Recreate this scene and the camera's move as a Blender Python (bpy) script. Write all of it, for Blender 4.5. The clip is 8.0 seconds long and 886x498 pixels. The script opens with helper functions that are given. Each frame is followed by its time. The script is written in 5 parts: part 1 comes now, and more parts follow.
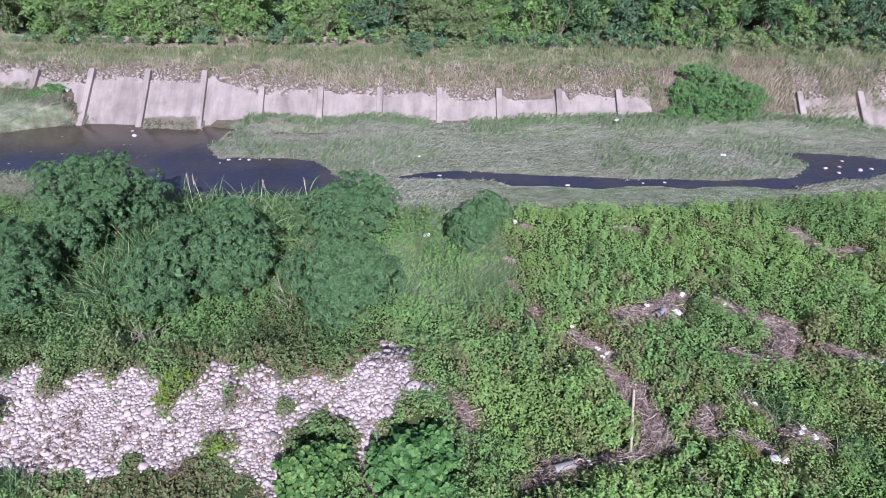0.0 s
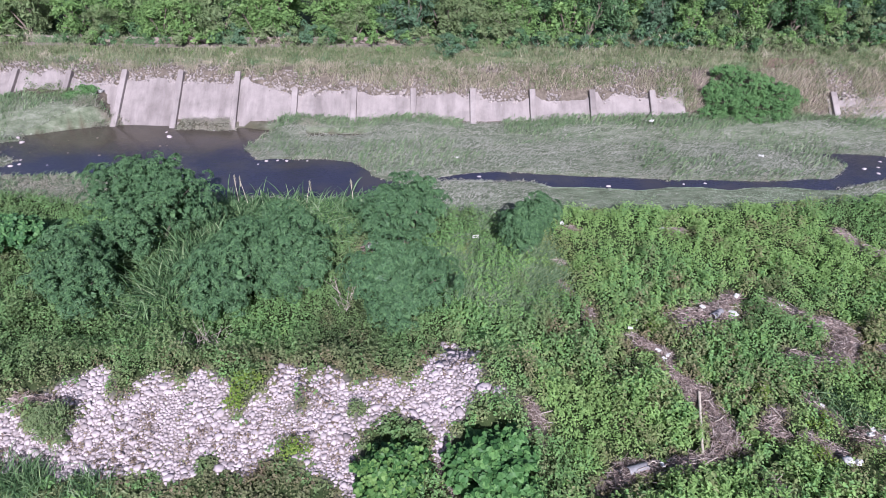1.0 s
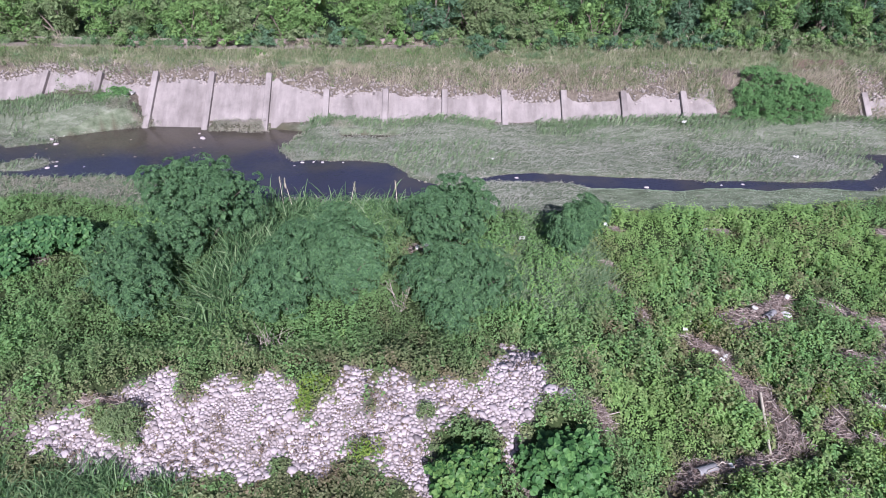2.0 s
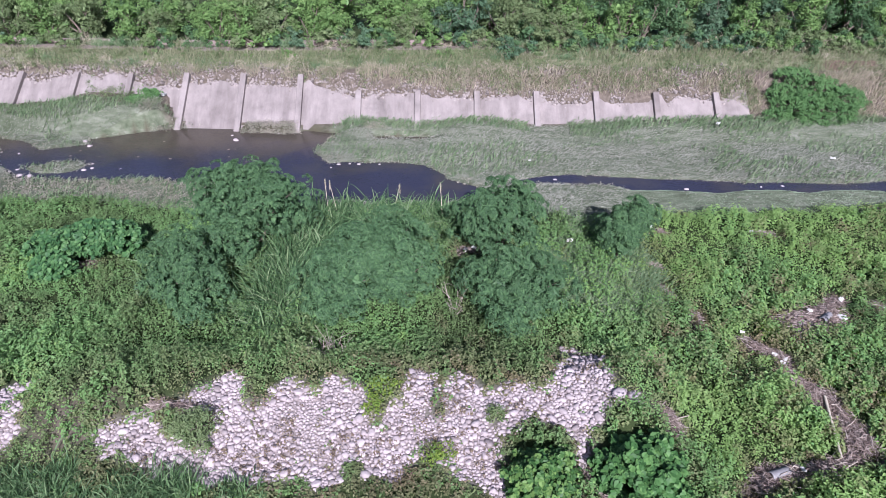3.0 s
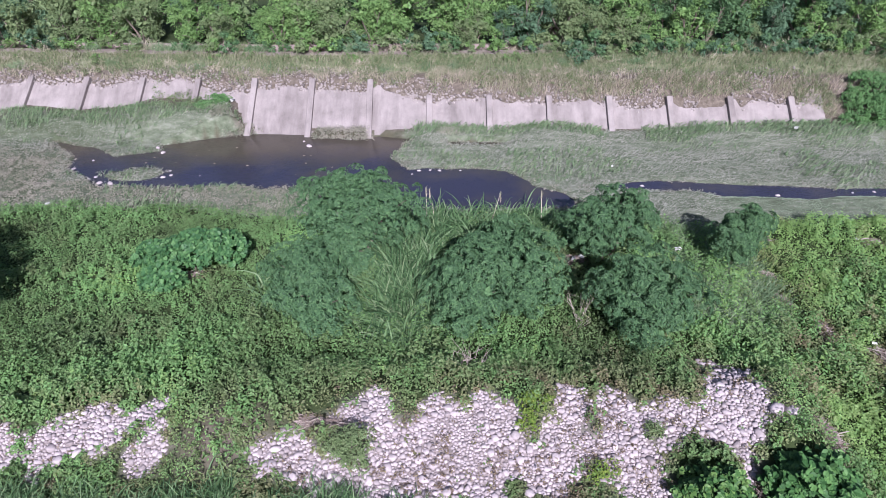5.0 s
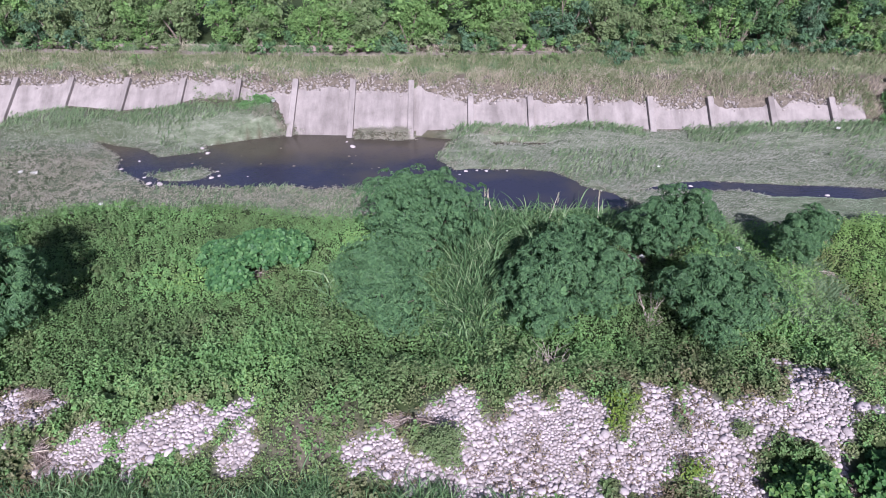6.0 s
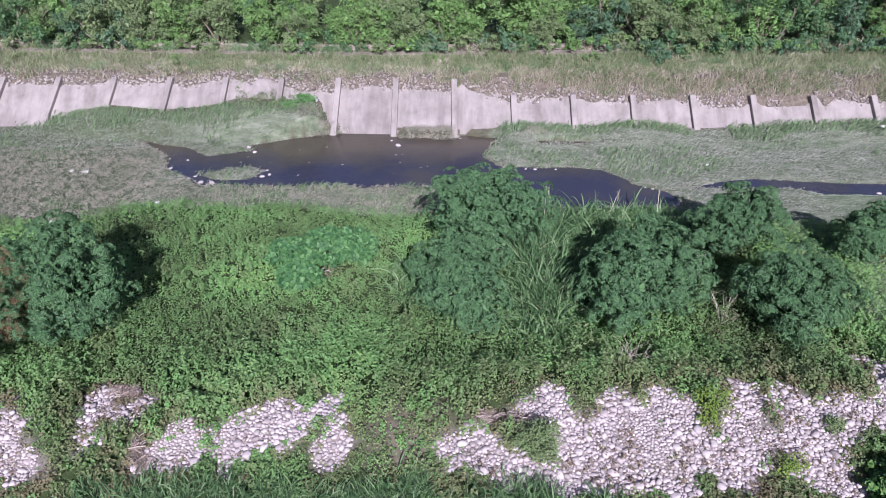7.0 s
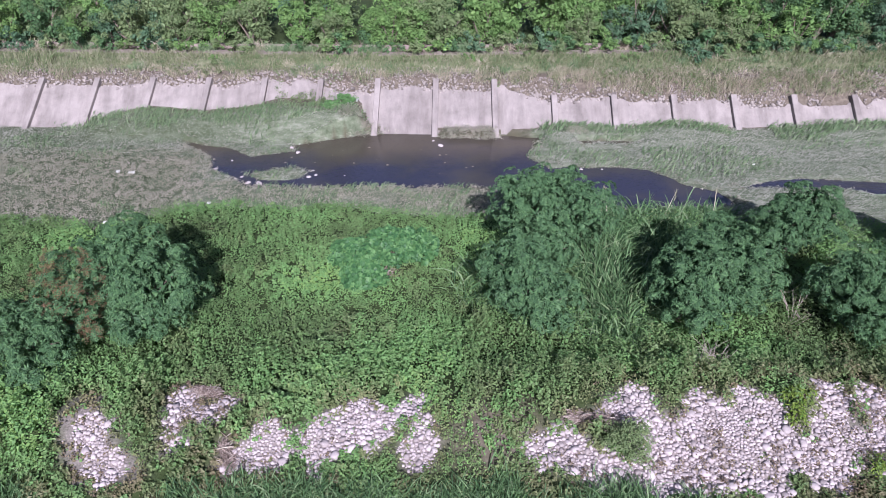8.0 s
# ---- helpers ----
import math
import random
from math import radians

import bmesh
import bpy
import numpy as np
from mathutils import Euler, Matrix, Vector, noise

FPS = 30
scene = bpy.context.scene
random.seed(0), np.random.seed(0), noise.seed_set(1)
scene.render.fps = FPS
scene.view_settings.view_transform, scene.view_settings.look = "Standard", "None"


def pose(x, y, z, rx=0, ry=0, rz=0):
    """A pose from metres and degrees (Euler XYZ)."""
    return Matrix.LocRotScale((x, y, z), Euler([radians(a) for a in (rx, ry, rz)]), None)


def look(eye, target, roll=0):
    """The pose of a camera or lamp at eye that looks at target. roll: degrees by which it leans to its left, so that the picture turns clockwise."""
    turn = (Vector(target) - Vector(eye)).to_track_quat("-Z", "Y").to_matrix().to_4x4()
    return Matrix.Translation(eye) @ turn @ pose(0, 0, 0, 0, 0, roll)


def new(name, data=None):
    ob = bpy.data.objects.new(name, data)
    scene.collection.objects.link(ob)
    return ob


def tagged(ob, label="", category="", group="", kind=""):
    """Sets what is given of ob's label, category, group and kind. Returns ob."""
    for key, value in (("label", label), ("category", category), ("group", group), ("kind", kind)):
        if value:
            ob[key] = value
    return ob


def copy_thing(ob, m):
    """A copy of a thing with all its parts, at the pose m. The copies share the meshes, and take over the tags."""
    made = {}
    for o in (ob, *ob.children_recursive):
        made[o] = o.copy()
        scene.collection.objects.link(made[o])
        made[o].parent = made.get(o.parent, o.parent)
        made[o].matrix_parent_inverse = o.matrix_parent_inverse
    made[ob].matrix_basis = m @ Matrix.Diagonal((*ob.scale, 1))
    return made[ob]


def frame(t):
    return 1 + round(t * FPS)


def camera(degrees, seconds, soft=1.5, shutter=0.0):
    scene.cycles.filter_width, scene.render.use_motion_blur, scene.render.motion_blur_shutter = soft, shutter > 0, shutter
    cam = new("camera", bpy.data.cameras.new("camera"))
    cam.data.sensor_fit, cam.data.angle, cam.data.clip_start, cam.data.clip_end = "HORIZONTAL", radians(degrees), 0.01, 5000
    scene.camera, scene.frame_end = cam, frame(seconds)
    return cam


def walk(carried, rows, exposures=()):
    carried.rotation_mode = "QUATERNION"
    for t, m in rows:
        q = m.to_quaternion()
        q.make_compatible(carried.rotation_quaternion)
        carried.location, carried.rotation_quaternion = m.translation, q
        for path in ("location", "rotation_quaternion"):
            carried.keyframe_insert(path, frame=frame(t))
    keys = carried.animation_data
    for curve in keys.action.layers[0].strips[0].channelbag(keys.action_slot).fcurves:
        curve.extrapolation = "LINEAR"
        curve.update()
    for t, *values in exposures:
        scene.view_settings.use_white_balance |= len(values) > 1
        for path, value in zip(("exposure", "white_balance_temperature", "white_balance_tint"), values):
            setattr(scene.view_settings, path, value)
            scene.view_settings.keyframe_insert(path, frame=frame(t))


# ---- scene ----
cam = camera(66.2, 8.0, soft=0.45)
METRES, EYE, TILT, LEAN, TURN = 21.0, 17.0, -30.5, 0.0, 0.0
ROWS = [
    (0.0, 0.0, 0.0, 0.0, 0.0, 0.0, 0.0),
    (0.5, -0.0566, 0.0006, 0.0018, 0.02, -0.01, 0.01),
    (1.0, -0.1124, -0.0003, 0.0038, 0.05, -0.02, 0.04),
    (1.5, -0.1673, -0.0039, 0.0055, 0.03, -0.03, 0.08),
    (3.0, -0.3319, -0.0012, 0.0122, 0.02, 0.01, 0.16),
    (3.5, -0.3885, 0.0083, 0.0196, 0.05, 0.02, 0.19),
    (4.0, -0.4475, 0.0178, 0.026, 0.07, 0.03, 0.24),
    (4.5, -0.5089, 0.0216, 0.0311, 0.08, 0.04, 0.28),
    (6.0, -0.7142, 0.013, 0.0334, 0.09, 0.07, 0.34),
    (6.5, -0.7871, 0.0081, 0.0322, 0.13, 0.05, 0.37),
    (7.0, -0.8598, 0.005, 0.0302, 0.15, 0.04, 0.39),
    (7.5, -0.93, 0.0044, 0.0301, 0.18, 0.03, 0.44),
    (8.0, -0.9961, 0.0055, 0.031, 0.22, 0.06, 0.47),
]
walk(cam, [(t, pose(0, 0, EYE, TILT, LEAN, TURN) @ pose(METRES * x, METRES * y, METRES * z, 90 + pitch, roll, yaw)) for t, x, y, z, yaw, pitch, roll in ROWS],
     exposures=[(0.0, 0.83, 5720, 20), (8.0, 0.83, 5720, 20)])

# ---- light ----
SUN_ELEVATION, SUN_HEADING = 31.5, 172.5
sun_data = bpy.data.lights.new("sun", "SUN")
sun_data.energy, sun_data.angle, sun_data.color = 5.0, radians(0.55), (1.0, 0.955, 0.89)
sun = new("sun", sun_data)
_a, _e = radians(SUN_HEADING), radians(SUN_ELEVATION)
sun_from = Vector((math.sin(_a) * math.cos(_e), math.cos(_a) * math.cos(_e), math.sin(_e)))
sun.matrix_world = look(sun_from * 60, (0, 0, 0))
world = bpy.data.worlds.new("sky")
scene.world = world
world.use_nodes = True
sky = world.node_tree.nodes.new("ShaderNodeTexSky")
sky.sky_type, sky.sun_disc = "NISHITA", False
sky.sun_elevation, sky.sun_rotation = _e, _a
sky.air_density, sky.dust_density = 1.0, 1.6
world.node_tree.links.new(sky.outputs[0], world.node_tree.nodes["Background"].inputs[0])
world.node_tree.nodes["Background"].inputs[1].default_value = 0.055


# ---- materials ----
class Nodes:
    """A short way to write a node material."""

    def __init__(self, name):
        self.mat = bpy.data.materials.new(name)
        self.mat.use_nodes = True
        self.tree = self.mat.node_tree
        self.bsdf = self.tree.nodes["Principled BSDF"]
        self.out = self.tree.nodes["Material Output"]

    def node(self, kind):
        return self.tree.nodes.new(kind)

    def maths(self, operation):
        n = self.node("ShaderNodeMath")
        n.operation = operation
        return n

    def link(self, a, b):
        self.tree.links.new(a, b)

    def noise(self, scale, detail=4.0, rough=0.6, stretch=None, where=None):
        n = self.node("ShaderNodeTexNoise")
        n.inputs["Scale"].default_value, n.inputs["Detail"].default_value, n.inputs["Roughness"].default_value = scale, detail, rough
        if where is None:
            where = self.node("ShaderNodeNewGeometry").outputs["Position"]
        if stretch:
            m = self.node("ShaderNodeMapping")
            m.inputs["Scale"].default_value = stretch
            self.link(where, m.inputs["Vector"])
            where = m.outputs["Vector"]
        self.link(where, n.inputs["Vector"])
        return n.outputs["Fac"]

    def ramp(self, fac, stops):
        r = self.node("ShaderNodeValToRGB")
        el = r.color_ramp.elements
        while len(el) < len(stops):
            el.new(0.5)
        for e, (p, c) in zip(el, stops):
            e.position, e.color = p, (*c, 1) if len(c) == 3 else c
        self.link(fac, r.inputs["Fac"])
        return r.outputs["Color"]

    def mix(self, fac, a, b, blend="MIX"):
        m = self.node("ShaderNodeMix")
        m.data_type, m.blend_type = "RGBA", blend
        for value, socket in ((fac, m.inputs[0]), (a, m.inputs[6]), (b, m.inputs[7])):
            if isinstance(value, (int, float)):
                socket.default_value = value
            elif isinstance(value, tuple):
                socket.default_value = (*value, 1)
            else:
                self.link(value, socket)
        return m.outputs[2]

    def attr(self, name):
        n = self.node("ShaderNodeAttribute")
        n.attribute_name = name
        return n.outputs["Fac"]

    def island(self):
        return self.node("ShaderNodeNewGeometry").outputs["Random Per Island"]

    def each(self):
        return self.node("ShaderNodeObjectInfo").outputs["Random"]

    def bump(self, fac, strength=0.4, distance=0.03):
        b = self.node("ShaderNodeBump")
        b.inputs["Strength"].default_value, b.inputs["Distance"].default_value = strength, distance
        self.link(fac, b.inputs["Height"])
        self.link(b.outputs["Normal"], self.bsdf.inputs["Normal"])

    def done(self, colour, rough=0.8, specular=0.3):
        if isinstance(colour, tuple):
            self.bsdf.inputs["Base Color"].default_value = (*colour, 1)
        else:
            self.link(colour, self.bsdf.inputs["Base Color"])
        self.bsdf.inputs["Roughness"].default_value = rough
        self.bsdf.inputs["Specular IOR Level"].default_value = specular
        return self.mat


GREENS = {
    "dark": (0.080, 0.116, 0.054),
    "mid": (0.132, 0.206, 0.084),
    "bright": (0.168, 0.312, 0.120),
    "lime": (0.212, 0.338, 0.116),
}


def leaf_material(name, stops, patch=0.35, through_light=0.28, rough=0.5, dry=None):
    """Leaves: a colour for each leaf, drifting over the place, with some light coming through."""
    n = Nodes(name)
    fac = n.mix(patch, n.island(), n.noise(0.45, 3))
    colour = n.ramp(fac, stops)
    if dry:
        colour = n.mix(n.attr("dry"), colour, n.ramp(n.island(), dry))
    colour = n.mix(0.35, colour, n.ramp(n.noise(9.0, 2), [(0.3, (0.35, 0.35, 0.35)), (0.7, (1.0, 1.0, 1.0))]), "MULTIPLY")
    n.done(colour, rough, 0.18)
    thin = n.node("ShaderNodeBsdfTranslucent")
    n.link(n.mix(1.0, colour, (1.25, 1.2, 0.55), "MULTIPLY"), thin.inputs["Color"])
    both = n.node("ShaderNodeMixShader")
    both.inputs[0].default_value = through_light
    n.link(n.bsdf.outputs[0], both.inputs[1])
    n.link(thin.outputs[0], both.inputs[2])
    n.link(both.outputs[0], n.out.inputs["Surface"])
    return n.mat


def herb_material():
    """Low herbs: tint runs from dark to lime, dry turns single leaves brown."""
    n = Nodes("herb leaves")
    spread = n.maths("MULTIPLY_ADD")
    n.link(n.island(), spread.inputs[0])
    spread.inputs[1].default_value = 0.36
    n.link(n.attr("tint"), spread.inputs[2])
    colour = n.ramp(spread.outputs[0], [(0.05, GREENS["dark"]), (0.42, GREENS["mid"]), (0.80, GREENS["bright"]), (1.0, GREENS["lime"])])
    colour = n.mix(n.attr("dry"), colour, n.ramp(n.island(), [(0.0, (0.120, 0.112, 0.060)), (0.5, (0.190, 0.158, 0.100)), (1.0, (0.27, 0.205, 0.155))]))
    n.done(colour, 0.55, 0.2)
    thin = n.node("ShaderNodeBsdfTranslucent")
    n.link(n.mix(1.0, colour, (1.25, 1.2, 0.55), "MULTIPLY"), thin.inputs["Color"])
    both = n.node("ShaderNodeMixShader")
    both.inputs[0].default_value = 0.32
    n.link(n.bsdf.outputs[0], both.inputs[1])
    n.link(thin.outputs[0], both.inputs[2])
    n.link(both.outputs[0], n.out.inputs["Surface"])
    return n.mat


def ground_material():
    n = Nodes("earth")
    soil = n.ramp(n.noise(3.5, 6), [(0.3, (0.060, 0.049, 0.040)), (0.7, (0.175, 0.145, 0.122))])
    # near-black green: shade in the gaps between herbs, put into the ground colour
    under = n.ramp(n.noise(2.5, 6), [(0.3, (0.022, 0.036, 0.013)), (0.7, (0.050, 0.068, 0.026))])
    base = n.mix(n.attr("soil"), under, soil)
    turf = n.ramp(n.noise(2.2, 7, 0.7), [(0.3, (0.070, 0.095, 0.045)), (0.5, (0.150, 0.165, 0.095)), (0.7, (0.26, 0.245, 0.18))])
    base = n.mix(n.attr("turf"), base, turf)
    mat = n.ramp(n.noise(1.6, 8, 0.7, (0.5, 1.4, 1)), [(0.3, (0.055, 0.070, 0.042)), (0.52, (0.130, 0.148, 0.105)), (0.72, (0.24, 0.245, 0.205))])
    base = n.mix(n.attr("mat"), base, mat)
    sand = n.ramp(n.noise(14, 6), [(0.3, (0.13, 0.106, 0.104)), (0.7, (0.30, 0.255, 0.255))])
    base = n.mix(n.attr("sand"), base, sand)
    mud = n.ramp(n.noise(0.5, 5), [(0.35, (0.035, 0.030, 0.022)), (0.65, (0.085, 0.068, 0.046))])
    base = n.mix(n.attr("wet"), base, mud)
    n.bump(n.noise(7, 6), 0.6, 0.08)
    return n.done(base, 0.95, 0.15)


def stone_material(name, pale, dark, each="island"):
    n = Nodes(name)
    pick = n.island() if each == "island" else n.each()
    colour = n.ramp(pick, [(0.0, dark), (0.25, tuple(0.8 * c for c in pale)), (0.7, pale), (1.0, tuple(min(0.9, 1.14 * c) for c in pale))])
    colour = n.mix(0.5, colour, n.ramp(n.noise(11, 6), [(0.3, (0.55, 0.53, 0.52)), (0.65, (1, 1, 1))]), "MULTIPLY")
    n.bump(n.noise(26, 4), 0.35, 0.02)
    return n.done(colour, 0.85, 0.25)


def concrete_material():
    n = Nodes("weathered concrete")
    colour = n.ramp(n.noise(0.9, 7, 0.65), [(0.25, (0.184, 0.160, 0.158)), (0.5, (0.256, 0.223, 0.222)), (0.8, (0.315, 0.277, 0.276))])
    streak = n.ramp(n.noise(1.0, 5, 0.6, (1.1, 0.22, 0.22)), [(0.36, (0.62, 0.61, 0.61)), (0.56, (1, 1, 1))])
    colour = n.mix(0.75, colour, streak, "MULTIPLY")
    speck = n.ramp(n.noise(17, 4), [(0.32, (0.6, 0.58, 0.56)), (0.5, (1, 1, 1))])
    colour = n.mix(0.25, colour, speck, "MULTIPLY")
    colour = n.mix(0.22, colour, n.ramp(n.each(), [(0, (0.78, 0.77, 0.76)), (1, (1.0, 1.0, 1.0))]), "MULTIPLY")
    n.bump(n.noise(9, 6), 0.35, 0.03)
    return n.done(colour, 0.9, 0.2)


def water_material():
    n = Nodes("slow dark river water")
    split = n.node("ShaderNodeSeparateXYZ")
    n.link(n.node("ShaderNodeNewGeometry").outputs["Position"], split.inputs[0])
    shallow = n.node("ShaderNodeMapRange")
    n.link(split.outputs["Y"], shallow.inputs["Value"])
    for socket, value in (("From Min", 40.5), ("From Max", 45.5), ("To Min", 0.0), ("To Max", 0.55)):
        shallow.inputs[socket].default_value = value
    both = n.maths("ADD")
    n.link(shallow.outputs[0], both.inputs[0])
    n.link(n.noise(0.22, 5), both.inputs[1])
    # the sky's blue on the water is painted into the base; shallows turn brown
    murk_and_sky = n.ramp(both.outputs[0], [(0.45, (0.032, 0.031, 0.054)), (0.62, (0.048, 0.043, 0.050)), (0.90, (0.064, 0.054, 0.044))])
    n.done(murk_and_sky, 0.13, 0.5)
    n.bsdf.inputs["IOR"].default_value = 1.33
    b = n.node("ShaderNodeBump")
    b.inputs["Strength"].default_value, b.inputs["Distance"].default_value = 0.35, 0.02
    n.link(n.noise(5.0, 3, 0.5, (0.7, 1.6, 1)), b.inputs["Height"])
    n.link(b.outputs["Normal"], n.bsdf.inputs["Normal"])
    return n.mat


def blade_material(name, stops, patch=0.5, scale=0.5, stretch=None):
    n = Nodes(name)
    colour = n.ramp(n.mix(patch, n.island(), n.noise(scale, 4, 0.65, stretch)), stops)
    n.done(colour, 0.6, 0.25)
    thin = n.node("ShaderNodeBsdfTranslucent")
    n.link(colour, thin.inputs["Color"])
    both = n.node("ShaderNodeMixShader")
    both.inputs[0].default_value = 0.2
    n.link(n.bsdf.outputs[0], both.inputs[1])
    n.link(thin.outputs[0], both.inputs[2])
    n.link(both.outputs[0], n.out.inputs["Surface"])
    return n.mat


def plain_material(name, dark, pale, scale=8.0, rough=0.7):
    n = Nodes(name)
    colour = n.ramp(n.noise(scale, 5), [(0.3, dark), (0.7, pale)])
    n.bump(n.noise(scale * 3, 4), 0.3, 0.01)
    return n.done(colour, rough, 0.3)


M_GROUND, M_WATER, M_CONCRETE, M_HERB = ground_material(), water_material(), concrete_material(), herb_material()
M_COBBLE = stone_material("pale river cobble", (0.425, 0.366, 0.386), (0.25, 0.212, 0.220), "each")
M_COBBLES = stone_material("pale river cobbles", (0.425, 0.366, 0.386), (0.25, 0.212, 0.220))
M_RUBBLE = stone_material("embankment rubble", (0.30, 0.262, 0.255), (0.10, 0.084, 0.080))
M_MAT = blade_material("flattened pale grass", [(0.25, (0.130, 0.160, 0.112)), (0.40, (0.205, 0.222, 0.182)), (0.56, (0.280, 0.280, 0.248)), (0.8, (0.37, 0.352, 0.325))], 0.68, 0.7, (0.35, 1.3, 1))
M_DUCKWEED = blade_material("pale green pondweed", [(0.2, (0.140, 0.190, 0.125)), (0.5, (0.205, 0.262, 0.185)), (0.8, (0.29, 0.325, 0.255))], 0.7, 0.6, (0.4, 1.2, 1))
M_MATBROWN = blade_material("matted grey-brown weeds", [(0.2, (0.128, 0.152, 0.100)), (0.5, (0.265, 0.252, 0.205)), (0.8, (0.41, 0.362, 0.330))], 0.6, 0.45)
M_FRINGE = blade_material("green bank grass", [(0.2, (0.080, 0.135, 0.066)), (0.55, (0.148, 0.215, 0.112)), (0.85, (0.28, 0.32, 0.21))])
M_DRYGRASS = blade_material("embankment grass", [(0.22, (0.092, 0.142, 0.060)), (0.42, (0.168, 0.206, 0.104)), (0.58, (0.250, 0.250, 0.162)), (0.82, (0.37, 0.325, 0.262))], 0.6, 0.8)
M_STRAWGRASS = blade_material("faded slope grass", [(0.2, (0.165, 0.190, 0.100)), (0.42, (0.31, 0.295, 0.205)), (0.62, (0.43, 0.365, 0.305)), (0.85, (0.55, 0.47, 0.42))], 0.5, 0.6)
M_REED = blade_material("silvery reed blades", [(0.12, (0.034, 0.074, 0.030)), (0.5, (0.080, 0.150, 0.062)), (0.8, (0.130, 0.210, 0.096)), (1.0, (0.24, 0.30, 0.175))], 0.10)
M_STRAW = blade_material("dead reed straw", [(0.1, (0.12, 0.090, 0.080)), (0.5, (0.29, 0.222, 0.202)), (0.9, (0.52, 0.45, 0.425))], 0.35, 1.6)
M_DRYWEED = leaf_material("withered weeds", [(0.1, (0.115, 0.085, 0.070)), (0.5, (0.22, 0.165, 0.140)), (0.9, (0.31, 0.27, 0.17))], 0.4)
M_LEUC = leaf_material("feathery tree leaves", [(0.15, (0.044, 0.092, 0.046)), (0.5, (0.068, 0.136, 0.064)), (0.85, (0.116, 0.210, 0.094))], 0.35, 0.12)
M_LEUCDRY = leaf_material("rusty dead leaves", [(0.1, (0.120, 0.078, 0.046)), (0.9, (0.235, 0.150, 0.094))], 0.3)
M_BROAD = leaf_material("broad glossy leaves", [(0.1, (0.030, 0.080, 0.024)), (0.5, (0.064, 0.142, 0.040)), (0.9, (0.138, 0.232, 0.068))], 0.10, 0.10, 0.5)
M_BROADLIT = leaf_material("broad round leaves", [(0.1, (0.032, 0.086, 0.026)), (0.5, (0.056, 0.136, 0.042)), (0.9, (0.098, 0.200, 0.062))], 0.10, 0.10, 0.55)
M_BROADPALE = leaf_material("broad pale leaves", [(0.1, (0.034, 0.088, 0.036)), (0.5, (0.060, 0.142, 0.052)), (0.9, (0.110, 0.215, 0.080))], 0.25, 0.12, 0.5)
M_VINE = leaf_material("creeper leaves", [(0.15, (0.060, 0.130, 0.050)), (0.5, (0.092, 0.188, 0.068)), (0.9, (0.138, 0.255, 0.092))], 0.5, 0.14)
M_YELLOW = leaf_material("lime green leaves", [(0.1, (0.096, 0.182, 0.034)), (0.9, (0.230, 0.298, 0.063))], 0.3)
FAR_LEAVES = [
    leaf_material("wood leaves deep", [(0.15, (0.046, 0.096, 0.048)), (0.5, (0.074, 0.144, 0.064)), (0.85, (0.120, 0.205, 0.088))], 0.6, 0.12),
    leaf_material("wood leaves fresh", [(0.15, (0.084, 0.162, 0.056)), (0.5, (0.136, 0.238, 0.078)), (0.85, (0.205, 0.312, 0.110))], 0.6, 0.12),
    leaf_material("wood leaves olive", [(0.15, (0.092, 0.138, 0.062)), (0.5, (0.140, 0.195, 0.088)), (0.85, (0.205, 0.248, 0.128))], 0.6, 0.12),
    leaf_material("wood leaves bluish", [(0.15, (0.050, 0.102, 0.060)), (0.5, (0.080, 0.146, 0.086)), (0.85, (0.125, 0.202, 0.118))], 0.6, 0.12),
]
M_BARK = plain_material("grey bark", (0.07, 0.055, 0.045), (0.20, 0.165, 0.14), 9, 0.9)
M_ROAD = plain_material("dusty path", (0.15, 0.12, 0.105), (0.30, 0.25, 0.23), 1.4, 0.95)
M_WALL = plain_material("low rendered wall", (0.16, 0.12, 0.115), (0.34, 0.27, 0.26), 1.6, 0.9)
M_PIPE = plain_material("grey plastic", (0.13, 0.125, 0.135), (0.26, 0.25, 0.27), 5, 0.6)
M_WHITE = plain_material("white foam and plastic", (0.40, 0.39, 0.385), (0.66, 0.64, 0.63), 12, 0.7)
M_WOOD = plain_material("bleached driftwood", (0.20, 0.16, 0.13), (0.48, 0.42, 0.38), 14, 0.85)
M_BAMBOO = plain_material("pale bamboo", (0.36, 0.31, 0.25), (0.56, 0.50, 0.43), 10, 0.6)
M_REDSOIL = plain_material("reddish bare earth", (0.085, 0.058, 0.045), (0.19, 0.135, 0.11), 5, 0.95)


# ---- tools ----
rng = np.random.RandomState(7)


TABLES = {}


def vnoise(x, y, size, seed=0):
    """Smooth value noise in 0..1 with cells of that size, for arrays."""
    if seed not in TABLES:
        TABLES[seed] = np.random.RandomState(1000 + seed).rand(256, 256)
    table = TABLES[seed]
    u, v = np.asarray(x) / size + 71.3, np.asarray(y) / size + 37.7
    iu, iv = np.floor(u).astype(int), np.floor(v).astype(int)
    fu, fv = u - iu, v - iv
    fu, fv = fu * fu * (3 - 2 * fu), fv * fv * (3 - 2 * fv)
    t = lambda a, b: table[(iu + a) % 256, (iv + b) % 256]
    return (t(0, 0) * (1 - fu) + t(1, 0) * fu) * (1 - fv) + (t(0, 1) * (1 - fu) + t(1, 1) * fu) * fv


def fbm(x, y, size, seed=0, octaves=3):
    total, weight, norm = 0.0, 1.0, 0.0
    for k in range(octaves):
        total = total + weight * vnoise(x, y, size / 2**k, seed + 17 * k)
        norm += weight
        weight *= 0.5
    return total / norm


def smooth(v, a, b):
    v = np.clip((np.asarray(v, float) - a) / (b - a), 0, 1)
    return v * v * (3 - 2 * v)


